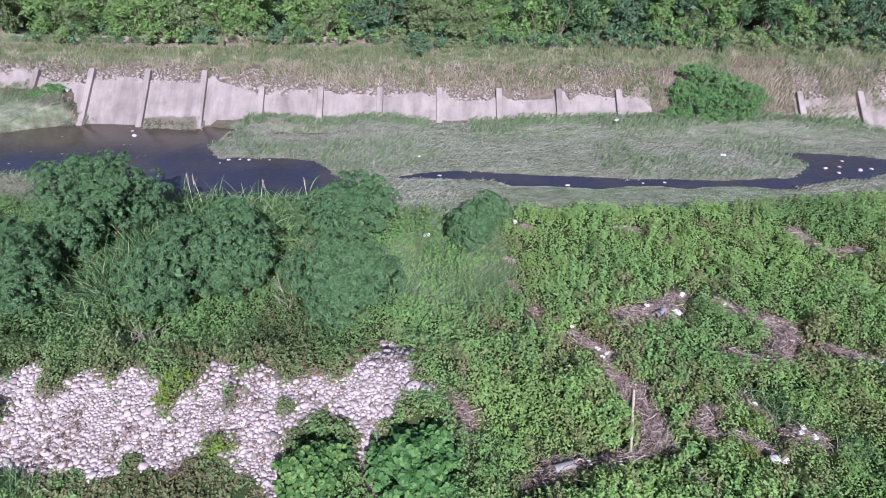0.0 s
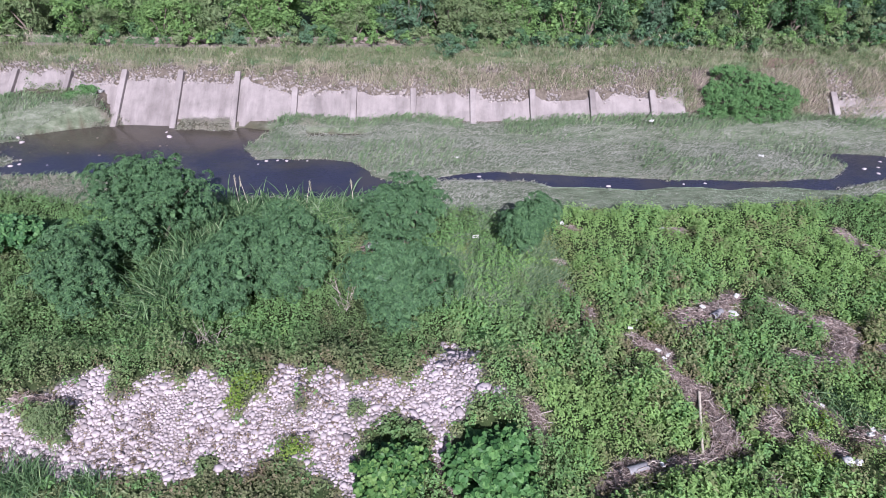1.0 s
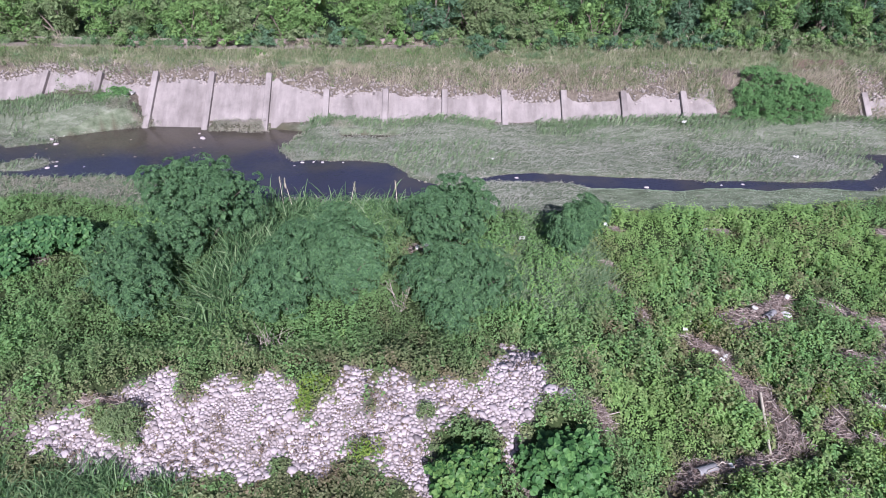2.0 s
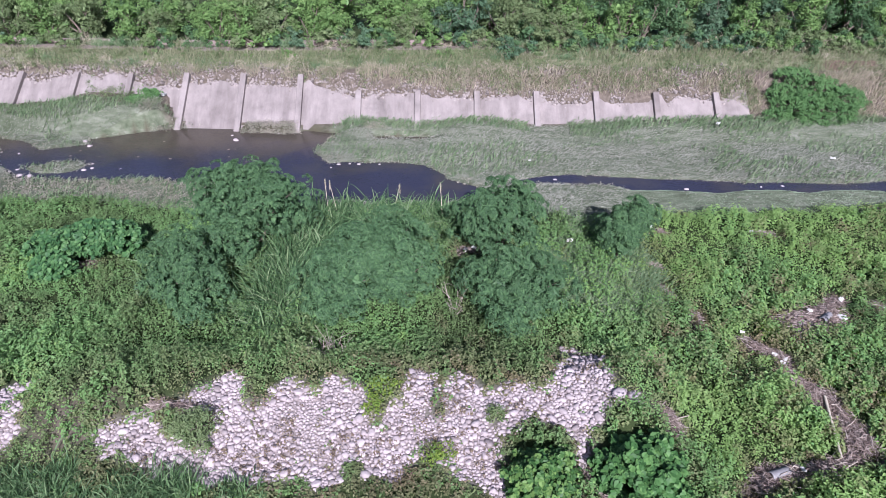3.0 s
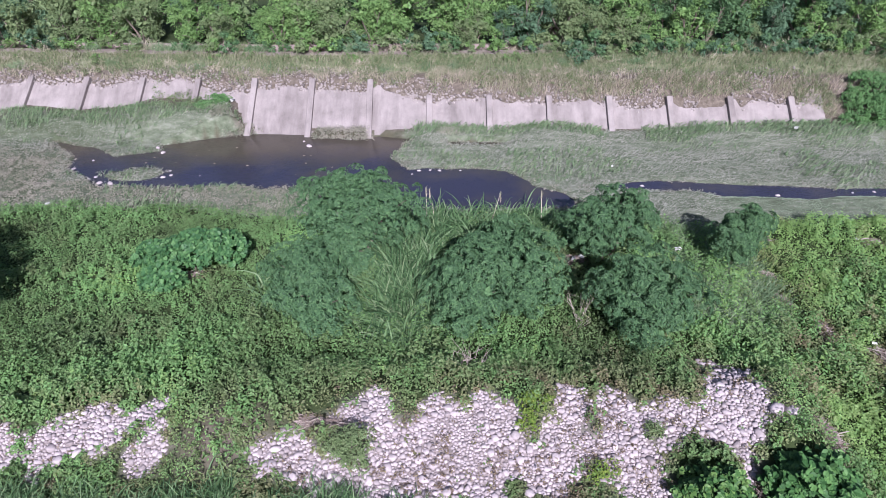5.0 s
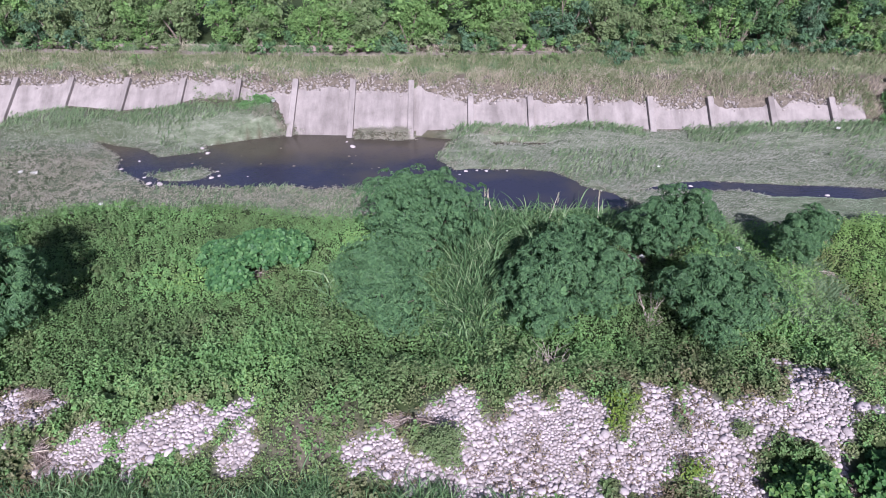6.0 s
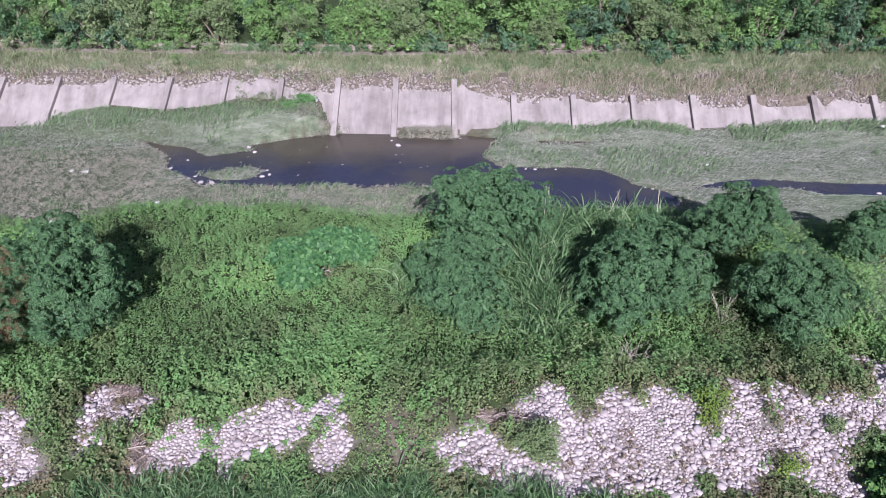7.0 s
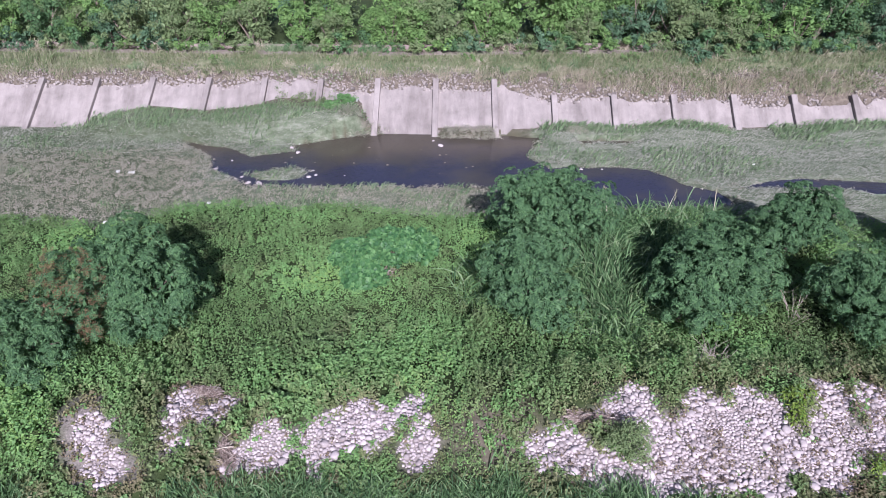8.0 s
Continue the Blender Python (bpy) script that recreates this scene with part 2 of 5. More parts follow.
def edge_distance(x, y, outline):
    """Metres inside (+) or outside (-) a closed outline, for arrays."""
    x, y = np.asarray(x, float), np.asarray(y, float)
    near, inside = np.full(x.shape, 1e9), np.zeros(x.shape, bool)
    for (ax, ay), (bx, by) in zip(outline, outline[1:] + outline[:1]):
        dx, dy = bx - ax, by - ay
        s = np.clip(((x - ax) * dx + (y - ay) * dy) / (dx * dx + dy * dy + 1e-9), 0, 1)
        near = np.minimum(near, np.hypot(x - ax - s * dx, y - ay - s * dy))
        cross = (ay > y) != (by > y)
        with np.errstate(divide="ignore", invalid="ignore"):
            inside ^= cross & (x < ax + dx * (y - ay) / (dy if dy else 1e-9))
    return np.where(inside, near, -near)


def line_distance(x, y, line):
    near = np.full(np.shape(x), 1e9)
    for (ax, ay), (bx, by) in zip(line, line[1:]):
        dx, dy = bx - ax, by - ay
        s = np.clip(((x - ax) * dx + (y - ay) * dy) / (dx * dx + dy * dy + 1e-9), 0, 1)
        near = np.minimum(near, np.hypot(x - ax - s * dx, y - ay - s * dy))
    return near


def mesh_of(name, verts, faces, shade=False, **attributes):
    """A mesh from arrays: verts (n, 3), faces (m, k)."""
    verts, faces = np.asarray(verts, np.float32), np.asarray(faces, np.int32)
    me = bpy.data.meshes.new(name)
    count, k = faces.shape
    me.vertices.add(len(verts))
    me.vertices.foreach_set("co", verts.ravel())
    me.loops.add(count * k)
    me.loops.foreach_set("vertex_index", faces.ravel())
    me.polygons.add(count)
    me.polygons.foreach_set("loop_start", np.arange(count, dtype=np.int32) * k)
    me.polygons.foreach_set("use_smooth", np.full(count, shade))
    for key, values in attributes.items():
        me.attributes.new(key, "FLOAT", "POINT").data.foreach_set("value", np.asarray(values, np.float32))
    me.update(calc_edges=True)
    return me


def join(*pieces):
    """One pair of arrays from several (verts, faces)."""
    verts, faces, at = [], [], 0
    for v, f in pieces:
        verts.append(v)
        faces.append(np.asarray(f) + at)
        at += len(v)
    return np.concatenate(verts), np.concatenate(faces)


def put(name, mesh, material, label="", category="", group="", kind="", parent=None):
    mesh.materials.append(material)
    ob = new(name, mesh)
    if parent is not None:
        ob.parent = parent
    return tagged(ob, label, category, group, kind)


def part(name, mesh, material, parent, label=""):
    if not mesh.materials:
        mesh.materials.append(material)
    ob = new(name, mesh)
    ob.parent = parent
    return tagged(ob, label)


def bm_mesh(name, bm, shade=False):
    me = bpy.data.meshes.new(name)
    bm.to_mesh(me)
    bm.free()
    me.polygons.foreach_set("use_smooth", np.full(len(me.polygons), shade))
    return me


def unit(v):
    return v / np.maximum(np.linalg.norm(v, axis=-1, keepdims=True), 1e-9)


def leaves(places, facing, length, width, fold=0.18, r=rng, heading=None):
    """Pointed leaves of four corners, folded on the midrib. facing: the way each one's upper side looks."""
    n = len(places)
    facing = unit(facing)
    if heading is None:
        heading = r.normal(size=(n, 3))
    along = unit(heading - (heading * facing).sum(1, keepdims=True) * facing)
    across = np.cross(facing, along)
    le, wi = np.broadcast_to(length, n)[:, None], np.broadcast_to(width, n)[:, None]
    v = np.empty((n, 4, 3))
    v[:, 0] = places - along * le * 0.5
    v[:, 1] = places + across * wi * 0.5 + facing * wi * fold - along * le * 0.08
    v[:, 2] = places + along * le * 0.5 - facing * le * 0.12
    v[:, 3] = places - across * wi * 0.5 + facing * wi * fold - along * le * 0.08
    return v.reshape(-1, 3), np.arange(4 * n).reshape(n, 4)


def round_leaves(places, facing, size, r=rng):
    """Broad heart-shaped leaves of seven corners with a raised rim."""
    n = len(places)
    facing = unit(facing)
    heading = r.normal(size=(n, 3)) + np.array([0, 0, -0.8])
    along = unit(heading - (heading * facing).sum(1, keepdims=True) * facing)
    across = np.cross(facing, along)
    s = np.broadcast_to(size, n)[:, None]
    shape = ((-0.30, 0.0, 0.0), (-0.48, 0.28, 0.04), (-0.10, 0.52, 0.10), (0.28, 0.34, 0.06), (0.58, 0.0, -0.07), (0.28, -0.34, 0.06), (-0.10, -0.52, 0.10), (-0.48, -0.28, 0.04))
    v = np.stack([places + along * s * a + across * s * b + facing * s * c for a, b, c in shape], 1)
    i = np.arange(n)[:, None] * 8
    f = np.concatenate([i + np.array([q]) for q in ((0, 3, 2, 1), (0, 5, 4, 3), (0, 7, 6, 5))])
    return v.reshape(-1, 3), f


def blades(feet, lean, length, width, droop=0.5, r=rng):
    """Grass blades of three triangles, that lean and droop at the tip."""
    n = len(feet)
    le, wi = np.broadcast_to(length, n)[:, None], np.broadcast_to(width, n)[:, None]
    lean = unit(lean)
    turn = unit(np.cross(lean, r.normal(size=(n, 3))))
    out = lean.copy()
    out[:, 2] = 0
    mid = feet + lean * le * 0.55
    tip = feet + lean * le * (1 - 0.25 * droop) + unit(out + 1e-6) * le * 0.35 * droop + np.array([0, 0, -0.28]) * le * droop
    v = np.stack([feet - turn * wi * 0.4, feet + turn * wi * 0.4, mid - turn * wi * 0.5, mid + turn * wi * 0.5, tip], 1)
    i = np.arange(n)[:, None] * 5
    return v.reshape(-1, 3), np.concatenate([i + np.array([q]) for q in ((0, 1, 3), (0, 3, 2), (2, 3, 4))])


def fronds(places, heading, size, r=rng):
    """Feathery leaves: two rows of narrow leaflets and one at the end."""
    n = len(places)
    heading = unit(heading)
    side = unit(np.cross(heading, np.array([0, 0, 1.0]) + r.normal(size=(n, 3)) * 0.35))
    up = np.cross(side, heading)
    s = np.broadcast_to(size, n)[:, None]
    out = []
    for at, turn in ((0.10, 1), (0.10, -1), (0.40, 1), (0.40, -1), (0.70, 1), (0.70, -1), (0.9, 0)):
        way = unit(heading * (0.55 if turn else 1.0) + side * turn * 0.9 - up * 0.25)
        foot = places + heading * s * at - np.array([0, 0, 0.5]) * s * at * at
        wide = np.cross(way, up)
        le, wi = s * (0.46 - 0.14 * at), s * 0.135
        out.append(np.stack([foot, foot + way * le * 0.5 + wide * wi * 0.5, foot + way * le - up * le * 0.2, foot + way * le * 0.5 - wide * wi * 0.5], 1))
    v = np.stack(out, 1).reshape(-1, 3)
    return v, np.arange(len(v)).reshape(-1, 4)


def rosettes(places, axis, size, count=9, r=rng):
    """Whorls of narrow leaves that spread and droop round each place."""
    n = len(places)
    axis = unit(axis)
    one = unit(np.cross(axis, r.normal(size=(n, 3))))
    two = np.cross(axis, one)
    turn = r.rand(n, 1) * 6.28 + np.arange(count) * (2 * math.pi / count) + r.normal(size=(n, count)) * 0.25
    out = one[:, None] * np.cos(turn)[..., None] + two[:, None] * np.sin(turn)[..., None]
    rise = r.uniform(-0.15, 0.75, (n, count, 1))
    heading = unit(out + axis[:, None] * rise)
    s = np.broadcast_to(size, n)[:, None, None] * r.uniform(0.75, 1.25, (n, count, 1))
    middle = places[:, None] + heading * s * 0.5
    facing = axis[:, None] * (1.1 - 0.4 * rise) + out * 0.25 + r.normal(size=out.shape) * 0.18
    flat = lambda q: q.reshape(-1, 3)
    le = np.broadcast_to(s, (n, count, 1)).reshape(-1)
    return leaves(flat(middle), flat(facing), le, le * 0.36, 0.20, r, flat(heading))


def arched(feet, lean, length, width, sag, r=rng, steps=5):
    """Long blades that rise and bow over under their weight."""
    n = len(feet)
    le, wi = np.broadcast_to(length, n)[:, None], np.broadcast_to(width, n)[:, None]
    lean = unit(lean)
    turn = unit(np.cross(lean, r.normal(size=(n, 3)) * 0.5 + np.array([0, 1.0, 0])))
    out = lean * np.array([1, 1, 0])
    rows = []
    for k in range(steps + 1):
        t = k / steps
        p = feet + lean * le * t + out * le * 0.5 * sag * t * t - np.array([0, 0, 0.75]) * le * sag * t**2.2
        w = wi * (0.5 if k == 0 else 1 - 0.93 * t**2) * 0.5
        rows += [p - turn * w, p + turn * w]
    v = np.stack(rows, 1)
    i = np.arange(n)[:, None] * (2 * steps + 2)
    return v.reshape(-1, 3), np.concatenate([i + np.array([(2 * k, 2 * k + 1, 2 * k + 3, 2 * k + 2)]) for k in range(steps)])


def tube(line, radii, sides=7):
    """A tapered round limb along a line of points, closed at the end."""
    line = [Vector(p) for p in line]
    v, f = [], []
    for k, (p, rad) in enumerate(zip(line, radii)):
        way = (line[min(k + 1, len(line) - 1)] - line[max(k - 1, 0)]).normalized()
        a = way.orthogonal().normalized()
        b = way.cross(a)
        for s in range(sides):
            t = 2 * math.pi * s / sides
            v.append(p + (a * math.cos(t) + b * math.sin(t)) * rad)
    for k in range(len(line) - 1):
        for s in range(sides):
            q = (s + 1) % sides
            f.append((k * sides + s, k * sides + q, (k + 1) * sides + q, (k + 1) * sides + s))
    return np.array([list(p) for p in v]), np.array(f)


def stone(seed, squash=(1.0, 0.78, 0.55), rough=0.16, detail=2):
    """A worn stone about a metre long, as (verts, faces) of triangles."""
    bm = bmesh.new()
    bmesh.ops.create_icosphere(bm, subdivisions=detail, radius=0.5)
    off = Vector((seed * 3.7, seed * 1.3, -seed * 2.1))
    for v in bm.verts:
        v.co = Vector([math.copysign(abs(2 * c) ** 0.86 / 2, c) for c in v.co])
        v.co *= 1 + rough * 2 * (noise.noise(v.co * 2.4 + off)) + 0.7 * rough * noise.noise(v.co * 5 + off)
        v.co = Vector([c * s for c, s in zip(v.co, squash)])
    bm.verts.index_update()
    verts = np.array([list(v.co) for v in bm.verts])
    faces = np.array([[q.index for q in p.verts] for p in bm.faces])
    bm.free()
    return verts, faces


STONES = [stone(k + 1, (1.0, 0.68 + 0.07 * (k % 4), 0.56 + 0.06 * (k % 3)), 0.28, 2) for k in range(8)]


def turned(v, size, yaw, tilt, place):
    m = Euler((tilt[0], tilt[1], yaw)).to_matrix()
    return v @ np.array(m).T * size + np.asarray(place)


# ---- plan: outlines on the ground ----
POOL = [(-38.9, 45.2), (-35.8, 43.7), (-33.9, 42.3), (-31.0, 43.5), (-31.2, 44.4), (-29.2, 45.3), (-27.2, 45.7), (-26.4, 46.6), (-21.6, 46.35), (-20.9, 45.65), (-18.0, 45.45), (-17.0, 45.85), (-14.4, 45.4),
        (-15.6, 42.0), (-14.2, 40.2), (-11.3, 40.3), (-8.3, 39.8), (-6.8, 37.7), (-5.0, 36.3), (-4.6, 35.0), (-9.8, 34.7), (-14.6, 34.9), (-18.5, 37.4), (-26.7, 37.8),
        (-29.7, 37.6), (-32.9, 38.2), (-36.0, 40.5), (-36.2, 42.4)]
CHANNEL = [(-3.4, 37.0), (-0.8, 38.0), (2.3, 38.0), (7.3, 37.3), (12.3, 37.0), (16.9, 36.9), (20.9, 37.3), (22.7, 39.0), (22.0, 41.0), (25.3, 40.8), (28.2, 40.1),
           (44.0, 40.5), (44.0, 38.2), (26.8, 37.7), (22.2, 36.5), (19.8, 35.7), (17.3, 36.1), (13.9, 36.0), (7.1, 35.9), (3.9, 36.3), (2.2, 37.1), (-1.0, 37.2)]
INLET = [(-11.8, 44.9), (-9.0, 44.6), (-7.6, 44.5), (-8.8, 44.1), (-11.6, 44.4)]
COBBLES_WEST = [(-18.17, 16.34), (-17.5, 16.47), (-17.0, 16.73), (-16.46, 16.46), (-15.21, 15.87), (-14.69, 16.04), (-14.53, 16.98), (-14.93, 17.3), (-16.01, 17.36), (-15.53, 17.64), (-14.97, 18.13), (-14.55, 18.47),
                (-13.95, 18.27), (-13.77, 17.44), (-13.13, 17.38), (-12.51, 18.24), (-12.15, 18.37), (-11.61, 18.01), (-10.5, 18.11), (-9.88, 17.97), (-9.54, 17.39), (-9.4, 16.9), (-7.9, 16.6), (-7.9, 15.5),
                (-8.64, 15.05), (-9.63, 14.67), (-11.0, 14.5), (-11.53, 15.04), (-12.06, 14.83), (-12.99, 14.66), (-14.54, 14.95), (-15.62, 14.97), (-16.79, 15.25), (-17.81, 15.51)]
COBBLES_EAST = [(-9.5, 16.97), (-8.45, 17.32), (-8.26, 18.28), (-7.98, 18.99), (-7.36, 18.17), (-6.99, 17.68), (-6.8, 18.09), (-6.4, 18.43), (-5.91, 17.83), (-5.47, 17.58), (-4.89, 17.97), (-4.4, 18.17), (-3.92, 17.68), (-3.38, 17.64),
                (-3.02, 18.26), (-2.75, 19.13), (-2.35, 19.79), (-2.57, 20.85), (-2.11, 21.11), (-1.48, 20.2), (-1.13, 18.81), (-1.09, 17.86), (-0.44, 17.37), (-1.21, 17.31), (-1.7, 17.07), (-2.11, 16.5), (-2.48, 15.43), (-2.69, 15.91),
                (-3.05, 16.4), (-3.61, 16.58), (-4.36, 16.48), (-5.01, 16.4), (-5.22, 15.73), (-5.33, 15.05), (-4.91, 14.44), (-4.99, 14.02), (-5.54, 14.43), (-6.44, 14.97), (-6.6, 15.56), (-7.45, 15.59), (-8.6, 15.2)]
COBBLES_A = [(-33.17, 17.61), (-32.71, 17.5), (-32.12, 16.68), (-31.32, 16.18), (-31.29, 15.73), (-31.73, 15.6), (-32.22, 15.44), (-32.94, 15.84), (-33.05, 16.61), (-33.42, 16.89)]
COBBLES_B = [(-30.9, 17.35), (-30.75, 17.84), (-30.91, 18.68), (-30.63, 18.95), (-29.16, 18.19), (-28.65, 18.65), (-28.4, 18.35), (-28.69, 17.68), (-29.16, 17.16), (-29.81, 17.4), (-30.11, 17.18), (-29.41, 16.78), (-29.3, 16.41), (-30.19, 16.5), (-30.52, 16.64), (-30.33, 16.98)]
COBBLES_C = [(-27.37, 17.42), (-26.8, 17.32), (-26.49, 16.77), (-26.12, 16.47), (-25.95, 15.96), (-26.51, 15.56), (-26.92, 15.45), (-27.49, 15.75), (-28.13, 15.88), (-27.99, 16.4), (-27.53, 16.76)]
COBBLES_D = [(-25.64, 17.1), (-25.26, 17.46), (-24.72, 17.97), (-24.13, 18.31), (-23.31, 17.82), (-22.64, 17.83), (-22.16, 18.33), (-21.8, 18.65), (-21.67, 18.16), (-22.02, 17.67), (-22.51, 17.45), (-22.58, 17.03), (-22.9, 16.69), (-23.82, 16.56), (-24.45, 16.43), (-24.72, 15.96), (-24.98, 15.62), (-25.47, 15.73), (-25.88, 15.87), (-25.62, 16.46)]
COBBLES_E = [(-22.08, 17.38), (-21.64, 17.32), (-21.4, 16.45), (-21.36, 15.83), (-22.03, 15.92), (-22.53, 16.46), (-22.19, 16.92)]
SANDY = [(-34.29, 17.58), (-34.04, 18.7), (-33.18, 18.78), (-32.66, 17.55), (-31.85, 16.61), (-30.96, 16.09), (-30.77, 15.52), (-32.92, 15.34), (-33.74, 16.53)]
BANK_X = (-1500, -60, -45, -39.3, -34, -27, -19, -7, -2.5, 0.5, 4.7, 13, 25, 40, 1500)
BANK_Y = (33.5, 33.5, 33.2, 32.4, 35.0, 34.5, 33.3, 33.0, 32.2, 31.6, 32.6, 33.2, 34.6, 36, 36)
DRIFT_NEAR = [
    ([(7.6, 23.0), (8.6, 23.3), (9.5, 23.6)], 0.72), ([(9.4, 23.9), (10.5, 24.8)], 0.34), ([(5.3, 22.1), (5.7, 21.5), (6.35, 21.0)], 0.26), ([(6.35, 21.0), (6.35, 19.9), (6.75, 19.2)], 0.30), ([(6.75, 19.2), (7.1, 18.4), (7.3, 17.6), (7.3, 16.3)], 0.46),
    ([(7.1, 16.2), (6.0, 15.85), (5.0, 15.6)], 0.26), ([(4.5, 15.6), (3.7, 15.4), (3.0, 14.8)], 0.40), ([(11.9, 24.5), (12.4, 23.8), (13.4, 23.0)], 0.26), ([(13.5, 23.0), (14.05, 22.4), (13.7, 21.4), (12.95, 20.5)], 0.48),
    ([(12.9, 20.4), (12.0, 20.55), (11.3, 21.05)], 0.30), ([(15.2, 21.3), (15.9, 20.8), (16.9, 20.3)], 0.28), ([(11.0, 18.75), (11.05, 17.9), (11.6, 17.8)], 0.26), ([(9.5, 18.0), (8.9, 17.2), (9.4, 16.7)], 0.30),
]
DRIFT_FAR = [
    ([(10.1, 16.75), (10.6, 16.15), (11.0, 15.9)], 0.30), ([(12.0, 16.9), (12.9, 16.5)], 0.34), ([(17.9, 30.5), (18.3, 28.95), (19.0, 28.1), (20.3, 28.6)], 0.30), ([(9.4, 30.5), (10.0, 30.5)], 0.24), ([(4.1, 30.8), (4.4, 30.7)], 0.20),
    ([(-6.1, 28.4), (-5.5, 28.5)], 0.30), ([(-24.4, 27.1), (-23.5, 27.4)], 0.26), ([(3.1, 27.9), (3.3, 27.6)], 0.22), ([(2.9, 25.9), (3.2, 25.2)], 0.22), ([(3.8, 23.8), (3.85, 22.9)], 0.20),
    ([(0.6, 17.2), (0.95, 16.7)], 0.28), ([(-2.3, 14.9), (-1.9, 14.0)], 0.22), ([(-0.5, 14.2), (0.1, 14.1)], 0.22), ([(8.0, 15.1), (8.3, 14.6)], 0.20), ([(-16.8, 17.2), (-15.3, 17.0)], 0.18), ([(-29.9, 18.9), (-29.0, 18.6)], 0.20), ([(-28.3, 16.6), (-28.0, 15.9)], 0.20),
]
DRIFT = DRIFT_NEAR + DRIFT_FAR
YARD = (-72.0, 46.0)  # the stretch of river that is modelled in full


def bank_line(x):
    return np.interp(x, BANK_X, BANK_Y) + 0.9 * (fbm(x, 0 * np.asarray(x), 1.7, 3) - 0.5)


def toe_line(x):
    """The foot of the concrete at water level: it swings back upstream."""
    return np.interp(x, (-60, -47, -38.5, -34, -30, -26, -17.3, 0, 13, 30, 70), (48.5, 48.1, 47.75, 47.5, 47.0, 46.65, 46.0, 45.75, 45.45, 45.1, 44.3))


def far_line(x):
    """The front of the low wall behind the path."""
    return 55.6 + np.interp(x, (-60, -25), (2.6, 0.0))



def water_depth(x, y):
    """Metres from the shore: inside the water plus, outside minus."""
    ragged = 0.9 * (fbm(x, y, 1.6, 5) - 0.5)
    d = np.maximum(np.maximum(edge_distance(x, y, POOL), edge_distance(x, y, CHANNEL)), edge_distance(x, y, INLET) - 0.12)
    isle = 1 - np.hypot((np.asarray(x) + 31.5) / 2.1, (np.asarray(y) - 39.6) / 1.0)
    return np.minimum(d, -isle * 1.1) + ragged * 0.8


def cobble_depth(x, y):
    """Metres inside (+) or outside (-) the bare cobbles; bushes and weeds break through them."""
    d = np.maximum.reduce([edge_distance(x, y, o) for o in (COBBLES_WEST, COBBLES_EAST, COBBLES_A, COBBLES_B, COBBLES_C, COBBLES_D, COBBLES_E)])
    for cx, cy, rx, ry in ((-5.2, 16.75, 0.32, 0.32), (-9.1, 17.6, 0.5, 0.6), (-7.15, 15.6, 0.45, 0.3), (-7.2, 17.1, 0.18, 0.5), (-9.75, 15.1, 0.3, 0.3)):
        d = np.minimum(d, np.minimum(1, np.hypot((x - cx) / rx, (y - cy) / ry) - 1))
    return d + 1.15 * (fbm(x, y, 0.75, 9, 4) - 0.5) - 0.03


def weedy_strip(x, y):
    """1 where earth and withered weeds have settled between the cobbles."""
    strips = ((-12.1, 16.4, 0.35, 1.1), (-10.6, 15.6, 0.7, 0.6), (-7.1, 16.9, 0.22, 0.9), (-13.5, 17.3, 0.35, 0.5), (-4.5, 17.2, 0.6, 0.25))
    d = np.maximum.reduce([1 - np.hypot((x - a) / p, (y - b) / q) for a, b, p, q in strips])
    return smooth(d + 1.3 * (fbm(x, y, 0.5, 97) - 0.5), 0.0, 0.3)


def drift_depth(x, y):
    return np.maximum.reduce([w - line_distance(x, y, line) for line, w in DRIFT]) + 1.0 * (fbm(x, y, 0.9, 11) - 0.5) - 0.04


def toe_rise(x):
    """How high silt and grass lie against the foot of the concrete."""
    return np.interp(x, (-60, -48, -46.5, -43, -38.7, -35.8, -33, -27.2, -26.3, -14.5, -12.9, -8.7, -4.7, -0.4, 4, 8, 12.4, 22, 29, 29.6, 40),
                     (0.0, 0.0, 0.5, 1.2, 0.95, 1.15, 1.7, 1.65, 0.26, 0.24, 0.55, 0.3, 0.6, 0.25, 0.35, 0.55, 0.65, 0.8, 0.5, 0.05, 0.05))


def near_bank(x, y):
    """The near bank: a gravel ridge that faces the sun, lower upstream, and flat ground where it ends."""
    ridge = np.interp(y, (10, 13.6, 15.2, 16.5, 17.8, 18.5, 19.4, 20.4, 21.5, 24, 33), (0.0, 0.0, 0.30, 0.88, 1.33, 1.38, 1.12, 0.62, 0.32, 0.30, 0.35))
    low = np.interp(y, (10, 14.4, 16.0, 17.0, 17.8, 19.0, 20.5, 22, 24, 33), (-0.1, -0.05, 0.22, 0.72, 0.92, 0.80, 0.50, 0.34, 0.32, 0.35))
    flat = np.interp(y, (10, 16, 22, 30, 33), (-0.5, -0.45, -0.15, 0.05, 0.2))
    z = ridge + (low - ridge) * smooth(-x, 17.5, 21.5)
    return z + (flat - z) * smooth(x, -0.6, 2.8)


